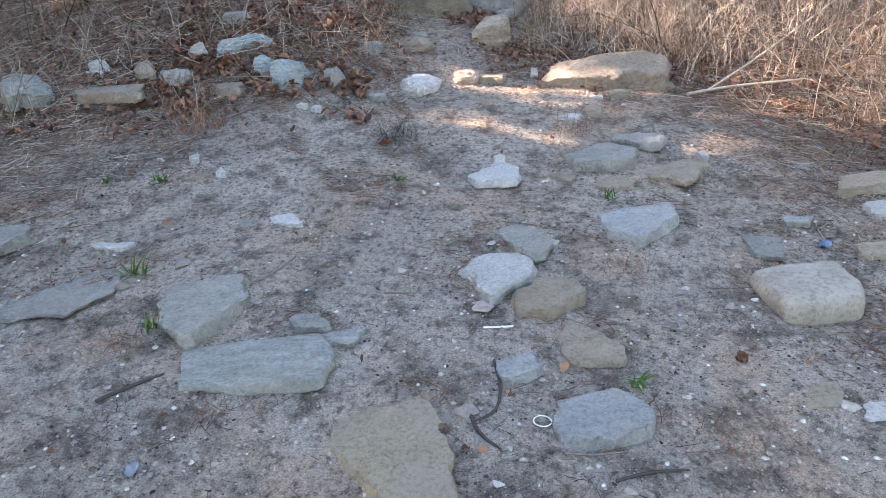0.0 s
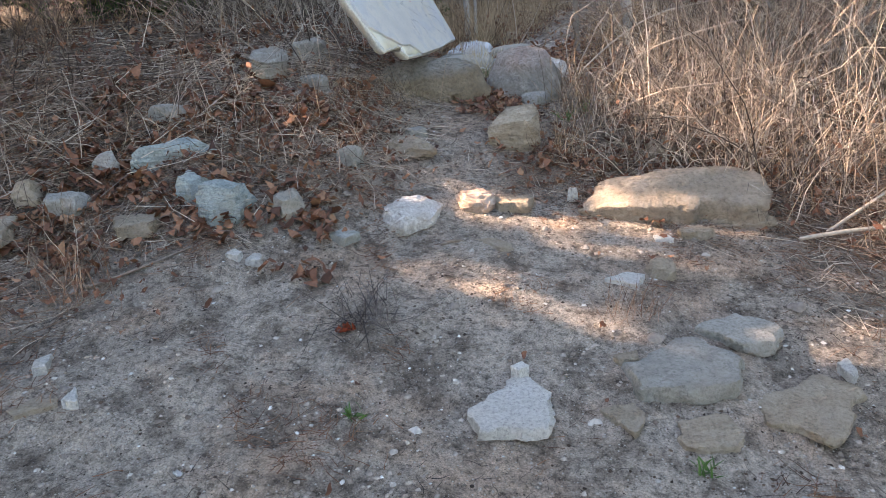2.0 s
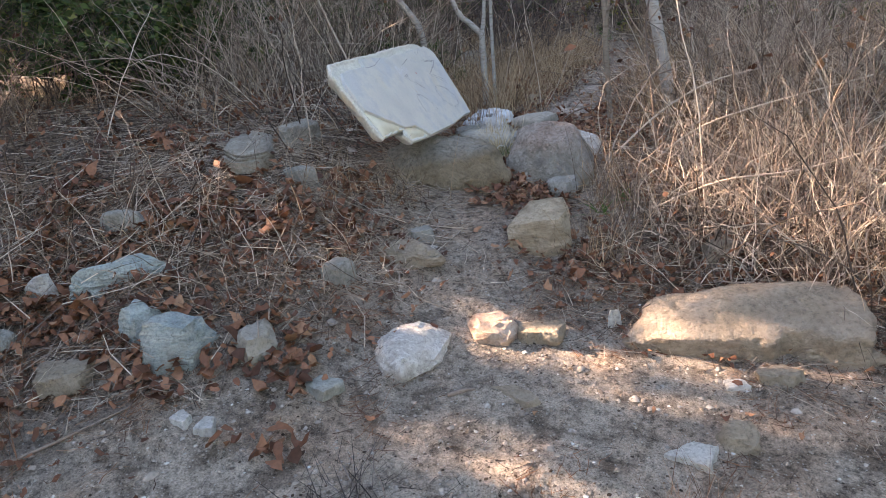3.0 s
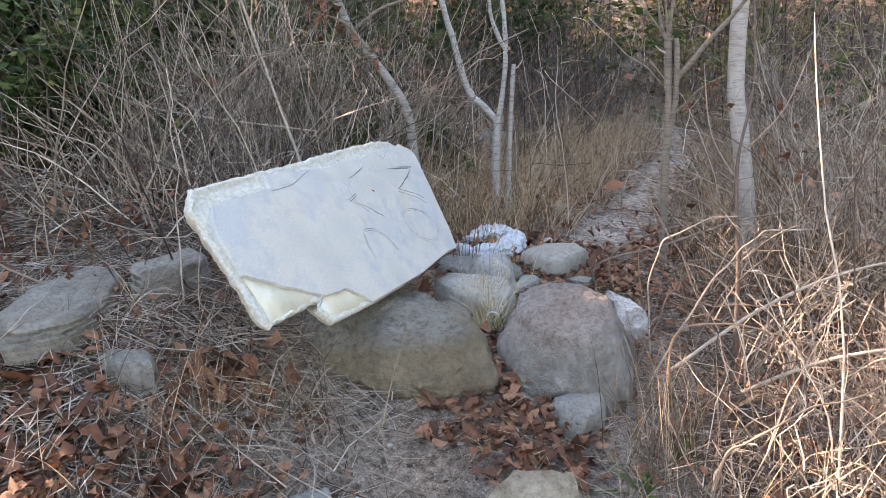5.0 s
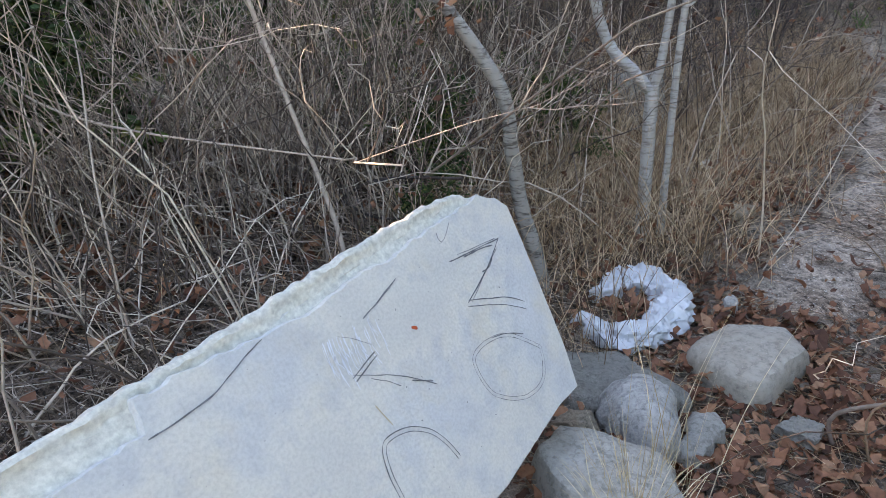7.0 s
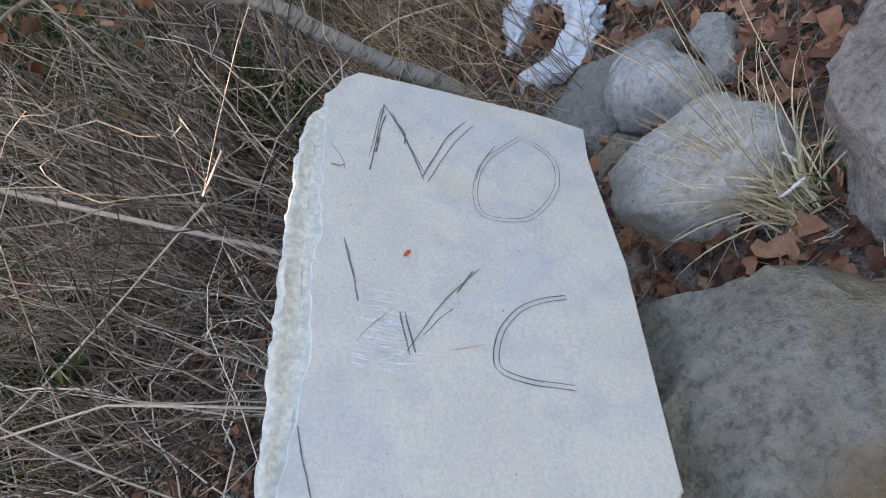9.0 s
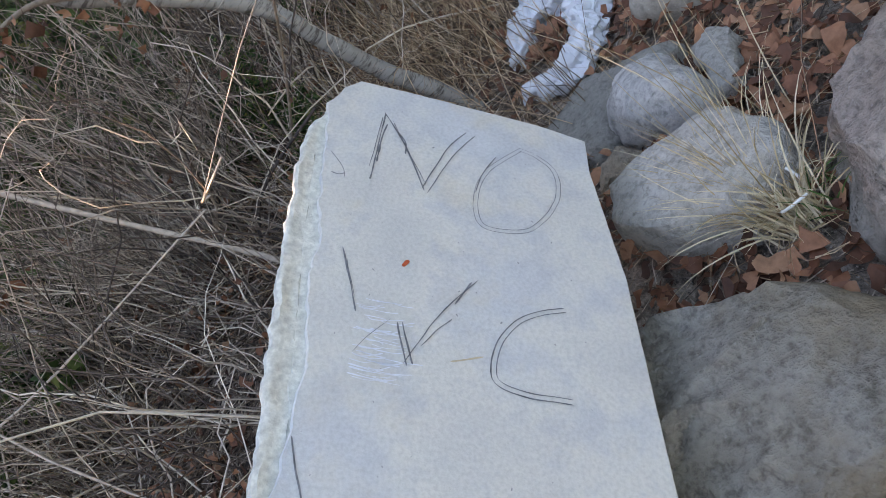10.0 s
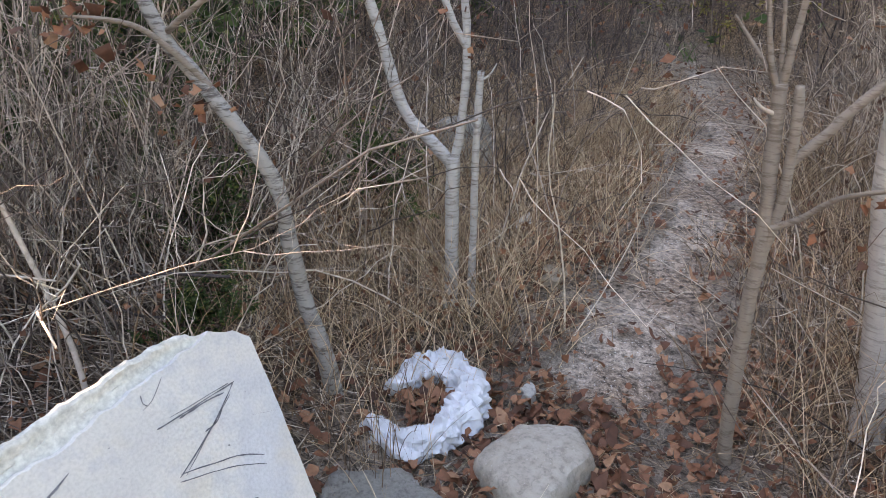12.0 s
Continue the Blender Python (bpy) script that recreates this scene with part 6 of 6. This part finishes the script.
def shade_tree(x, y, height, low, reach, leaves):
    ob = tagged(new("tree"), "broad leafy tree added around the clearing to shade it", "tree", "trees around the clearing")
    base = ground(x, y) - 0.1
    tube_part("trunk", [(x, y, base), (x + 0.1, y, base + height * 0.35), (x - 0.1, y + 0.1, base + height * 0.7), (x, y, base + height * 0.95)], [0.16, 0.13, 0.09, 0.03], brown_bark, ob, sides=10, wobble=0.02)
    for q in range(6):
        w = q * 1.05
        s = Vector((x, y, base + height * (0.3 + 0.09 * q)))
        a, b = s + Vector((math.cos(w) * reach * 0.5, math.sin(w) * reach * 0.5, 0.5)), s + Vector((math.cos(w) * reach * 0.9, math.sin(w) * reach * 0.9, 0.9))
        if min(leaf_share(s.lerp(b, u / 12)) for u in range(13)) > 0.5:
            tube_part("limb", [s, a, b], [0.05, 0.035, 0.012], brown_bark, ob, sides=6)
    at = []
    while len(at) < leaves:
        q = rng.uniform(-1, 1, 3)
        if np.linalg.norm(q) < 1 + 0.15 * noise.noise(Vector(q) * 3):
            at.append((x + q[0] * reach, y + q[1] * reach, base + low + (q[2] + 1) / 2 * (height - low)))
    at = np.array([p for p in at if rng.random() < leaf_share(p)])
    part("crown", raw_mesh("crown", *leaf_cards(at, (0.15, 0.32), 0.8)), green_leaf, ob, smooth=False)


# Those right and behind are out of view, added to cut side light.
for x, y, h, low, reach, n in ((-8.0, -1.5, 9.5, 1.2, 2.6, 7000), (-8.4, 2.2, 10, 1.3, 2.7, 11000), (-9.2, 4.0, 10, 1.3, 2.4, 9000), (-8.0, 5.8, 10, 1.4, 2.6, 10000), (-8.6, 9.4, 10, 1.3, 2.7, 7500), (-8.2, 13.0, 10, 1.3, 2.7, 7500), (-9.0, 16.8, 10, 1.3, 2.8, 7000), (-6.5, 19.0, 11, 2.2, 3.0, 6000), (-1.5, 18.0, 10, 2.0, 3.0, 6000), (3.2, 18.5, 10, 1.8, 3.0, 6000), (7.5, 16.5, 10, 1.5, 3.0, 6000), (8.5, 11.5, 9, 0.8, 2.8, 6000), (8.0, 6.5, 9, 0.8, 2.8, 6000), (8.2, 1.5, 9, 0.8, 2.8, 6000), (6.5, -4.5, 9, 0.8, 2.8, 6000), (-6.5, -6.0, 9, 0.8, 2.8, 6000), (-10.5, -3.6, 11, 1.2, 2.8, 6000), (-10.5, 0.2, 11, 1.2, 2.8, 7000), (-10.5, 4.0, 11, 1.2, 2.8, 7000), (-10.5, 8.0, 11, 2.0, 2.8, 6000), (-10.5, 12.0, 11, 2.0, 2.8, 6000)):
    shade_tree(x, y, h, low, reach, n)


# ---- small things ----
def weed(label, x, y, size, n=16, material=weed_leaf):
    f = np.tile([[0, 0, 0]], (n, 1)) + rng.normal(0, size * 0.2, (n, 3)) * (1, 1, 0)
    ob = part("weed", raw_mesh("weed", *ribbons(blades(f, (size * 0.5, size), 0.9, 0.8, 5), rng.uniform(0.006, 0.012, n))), material, smooth=False)
    ob.location = (x, y, top(x, y))
    return tagged(ob, label, "weed", "small weeds in the sand", kind="stuff")


for x, y, s in ((-1.49, 2.40, 0.10), (-1.71, 3.19, 0.06), (-0.53, 3.33, 0.06), (0.53, 3.23, 0.07), (-1.26, 2.03, 0.08), (0.41, 1.86, 0.08), (-1.98, 3.16, 0.05), (-0.2, 6.32, 0.07), (0.25, 5.6, 0.12), (0.38, 5.75, 0.12)):
    weed("small green weed growing in the sand", x, y, s, 18)


def tuft(label, x, y, per, length, lean, droop, width, material, spread=0.03, name="grass_tuft"):
    f = np.concatenate([rng.normal(0, spread, (per, 2)), np.zeros((per, 1))], 1)
    ob = part(name, raw_mesh(name, *ribbons(blades(f, length, lean, droop, 8), rng.uniform(*width, per))), material, smooth=False)
    ob.location = (x, y, top(x, y) - 0.005)
    return tagged(ob, label, "grass", kind="stuff")


def leaning_tuft(label, x, y, per, length, bias, material):
    """A tuft whose blades are pushed over to one side."""
    p = blades(np.concatenate([rng.normal(0, 0.022, (per, 2)), np.zeros((per, 1))], 1), length, 0.5, 1.0, 8)
    rise = np.maximum(p[..., 2:], 0)
    p[..., :2] += rise * np.array(bias) + rise * rng.normal(0, 0.25, (per, 1, 2))
    ob = part("grass_tuft", raw_mesh("grass_tuft", *ribbons(p, rng.uniform(0.0026, 0.0046, per))), material, smooth=False)
    ob.location = (x, y, top(x, y) + 0.02)
    return tagged(ob, label, "grass", kind="stuff")


leaning_tuft("blonde dry grass tuft leaning against a grey stone", -0.265, 6.33, 340, (0.08, 0.24), (-0.35, 0.75), blonde)
leaning_tuft("green grass blades at the foot of the dry tuft", -0.235, 6.33, 26, (0.05, 0.11), (0.1, -0.2), weed_leaf)
tuft("tall dry grass stalks beside the slab corner", -0.24, 6.5, 26, (0.3, 0.58), 0.12, 0.4, (0.002, 0.003), blonde, 0.04)
tuft("tall dry grass stalks behind the slab", -0.50, 7.05, 70, (0.35, 0.7), 0.25, 0.8, (0.002, 0.003), straw, 0.08)
tuft("dead grey tuft spread flat on the bare earth", -0.62, 3.90, 280, (0.12, 0.36), 1.35, 0.35, (0.002, 0.005), dark_twig, 0.07).scale = (1.15, 1.15, 0.4)
tuft("dead grey tuft near the leafy bank", -1.75, 3.85, 160, (0.10, 0.26), 1.3, 0.4, (0.002, 0.004), needle, 0.08)
tuft("dead brown tuft by the flagstones", 0.42, 3.98, 120, (0.06, 0.2), 1.1, 0.5, (0.002, 0.003), needle, 0.06)
tuft("dead brown tuft on the sand", 0.50, 2.55, 90, (0.04, 0.12), 1.2, 0.5, (0.002, 0.003), needle, 0.06)
tuft("dead brown tuft beside the schist", -1.35, 1.95, 80, (0.05, 0.14), 1.2, 0.5, (0.002, 0.003), needle, 0.06)
tuft("dry grass hanging below the slab", -0.75, 5.55, 90, (0.2, 0.45), 0.6, 1.3, (0.002, 0.003), straw, 0.09)
tuft("dry grass at the edge of the bank", -1.05, 5.35, 90, (0.15, 0.40), 0.6, 1.3, (0.002, 0.003), straw, 0.12)
tuft("dry grass beside the angular rock", 0.22, 5.25, 120, (0.15, 0.45), 0.45, 1.0, (0.002, 0.003), straw, 0.08)
tuft("dry grass beside the round boulder", 0.36, 5.75, 120, (0.2, 0.5), 0.4, 1.0, (0.002, 0.003), straw, 0.08)


def white_bag():
    """A crumpled plastic bag twisted into an open ring, with many sharp folds."""
    line = [Vector(p) for p in ((-0.565, 7.19, 0), (-0.475, 7.125, 0), (-0.395, 7.13, 0), (-0.328, 7.22, 0), (-0.292, 7.34, 0), (-0.337, 7.45, 0), (-0.415, 7.50, 0), (-0.495, 7.46, 0), (-0.55, 7.35, 0))]
    fat = (0.030, 0.044, 0.052, 0.058, 0.058, 0.062, 0.064, 0.052, 0.026)
    middle = Vector((-0.42, 7.33, 0))
    bm, rows, nv, steps = bmesh.new(), [], 44, 18
    for i in range(len(line) - 1):
        p0, p1, p2, p3 = line[max(i - 1, 0)], line[i], line[i + 1], line[min(i + 2, len(line) - 1)]
        for k in range(steps):
            u = k / steps
            c = 0.5 * (2 * p1 + (p2 - p0) * u + (2 * p0 - 5 * p1 + 4 * p2 - p3) * u * u + (3 * p1 - p0 - 3 * p2 + p3) * u ** 3)
            side = (c - middle).normalized()
            r = fat[i] + (fat[i + 1] - fat[i]) * u
            row = []
            for q in range(nv):
                w = 2 * math.pi * q / nv
                out = side * math.cos(w) + Vector((0, 0, math.sin(w)))
                at = c + out * r
                fold = abs(noise.noise(at * 17)) * 1.0 + abs(noise.noise(at * 38 + Vector((5, 0, 0)))) * 0.55 + abs(noise.noise(at * 80)) * 0.2
                v = c + out * r * (1.35 - 0.95 * fold) + noise.noise_vector(at * 26) * 0.010
                row.append(bm.verts.new((v.x - middle.x, v.y - middle.y, max(v.z * 0.85 + 0.036, -0.004 + 0.004 * math.sin(w * 3)))))
            rows.append(row)
    for lo, hi in zip(rows, rows[1:]):
        for q in range(nv):
            bm.faces.new((lo[q], hi[q], hi[(q + 1) % nv], lo[(q + 1) % nv]))
    bm.faces.new(rows[0])
    bm.faces.new(rows[-1][::-1])
    ob = part("plastic_bag", bm, cloth)
    ob.data.set_sharp_from_angle(angle=radians(28))
    ob.location = (middle.x, middle.y, top(middle.x, middle.y) + 0.004)
    return tagged(ob, "crumpled white plastic bag lying among brown leaves", "plastic bag")


white_bag()
lay = lambda x, y, up=0.004: (x, y, top(x, y) + up)
tagged(tube_part("paper_stick", [lay(-0.087, 2.126), lay(-0.03, 2.126), lay(0.024, 2.127)], [0.004, 0.004, 0.004], paper, sides=10, wobble=0), "thin white paper stick lying on the sand", "litter")
ring = [lay(0.094 + 0.027 * math.cos(q * 0.42), 1.664 + 0.027 * math.sin(q * 0.42), 0.004) for q in range(15)]
tagged(tube_part("plastic_ring", ring, [0.0022] * 15, paper, sides=7, wobble=0), "small pale plastic ring beside a flat stone", "litter")
loop = [lay(-0.255 + 0.03 * math.cos(q * 0.6), 6.345 + 0.045 * math.sin(q * 0.6), 0.07 + 0.02 * math.sin(q)) for q in range(10)]
tagged(tube_part("string", loop, [0.003] * 10, paper, sides=6, wobble=0.001), "loop of white string caught in dry grass", "litter")


def scrap(name, label, x, y, size, material, seed):
    bm = bmesh.new()
    n = 9
    grid = [[bm.verts.new((size * (a / n - 0.5), size * 0.6 * (b / n - 0.5), 0.012 + 0.4 * size * abs(noise.noise((a * 0.5 + seed, b * 0.5, seed))))) for b in range(n + 1)] for a in range(n + 1)]
    for a in range(n):
        for b in range(n):
            if 0 < a < n - 1 or 0 < b < n - 1:
                bm.faces.new((grid[a][b], grid[a + 1][b], grid[a + 1][b + 1], grid[a][b + 1]))
    bmesh.ops.solidify(bm, geom=bm.faces[:], thickness=0.0015)
    ob = part(name, bm, material)
    ob.matrix_world = pose(x, y, top(x, y) - 0.008, 0, 0, seed * 50)
    return tagged(ob, label, "litter")


scrap("wrapper", "crumpled blue wrapper on the sand", 1.40, 2.85, 0.075, blue_plastic, 1)
scrap("plastic_scrap", "crumpled white plastic scrap on the earth", -1.05, 1.41, 0.06, cloth, 2)
scrap("plastic_scrap", "small white plastic scrap near the bank", -0.98, 3.05, 0.035, paper, 3)
scrap("plastic_scrap", "crumpled white scrap at the side of the far trail", 0.84, 15.4, 0.3, paper, 6)
weed("green weed growing on the far trail", 0.87, 13.0, 0.28, 40)
scrap("leaf", "curled orange-red leaf on bare earth", -0.655, 3.77, 0.075, red_leaf, 4)
scrap("leaf", "curled pinkish leaf on the sand", 0.78, 2.0, 0.06, dead_leaf, 5)
for label, pts, r in (("dark curved root lying on the sand", [lay(-0.05, 1.95), lay(-0.03, 1.80), lay(-0.05, 1.70), lay(-0.116, 1.65)], 0.005),
                      ("thin stick lying on the sand", [lay(0.149, 1.537), lay(0.24, 1.55), lay(0.327, 1.565)], 0.004), ("dark twig lying on the sand", [lay(0.277, 1.451), lay(0.38, 1.49), lay(0.488, 1.514)], 0.005),
                      ("thin twig lying on the sand", [lay(0.548, 2.16), lay(0.61, 2.14), lay(0.676, 2.117)], 0.003), ("pale stick lying on dry litter", [lay(-1.72, 3.87, 0.01), lay(-1.56, 4.0, 0.012), lay(-1.40, 4.15, 0.01)], 0.006),
                      ("thin twig lying on the earth", [lay(-0.473, 2.344), lay(-0.40, 2.35), lay(-0.331, 2.354)], 0.003), ("short brown stick in the path", [lay(-0.36, 4.388), lay(-0.31, 4.41), lay(-0.267, 4.431)], 0.009),
                      ("dark stick beside the ochre slab", [lay(-0.13, 1.72), lay(-0.10, 1.62), lay(-0.03, 1.55)], 0.006), ("twig lying by the rough stone", [lay(-1.0, 2.38), lay(-0.92, 2.46), lay(-0.88, 2.58)], 0.004),
                      ("dark stick lying on bare earth", [lay(-1.28, 1.66), lay(-1.2, 1.74), lay(-1.12, 1.8)], 0.007), ("twig lying across the path", [lay(-0.1, 2.93), lay(0.06, 2.96), lay(0.2, 2.9)], 0.003)):
    tagged(tube_part("stick", pts, [r] * (len(pts) - 1) + [r * 0.5], dark_twig if "dark" in label else twig, sides=7, wobble=0.002), label, "stick")
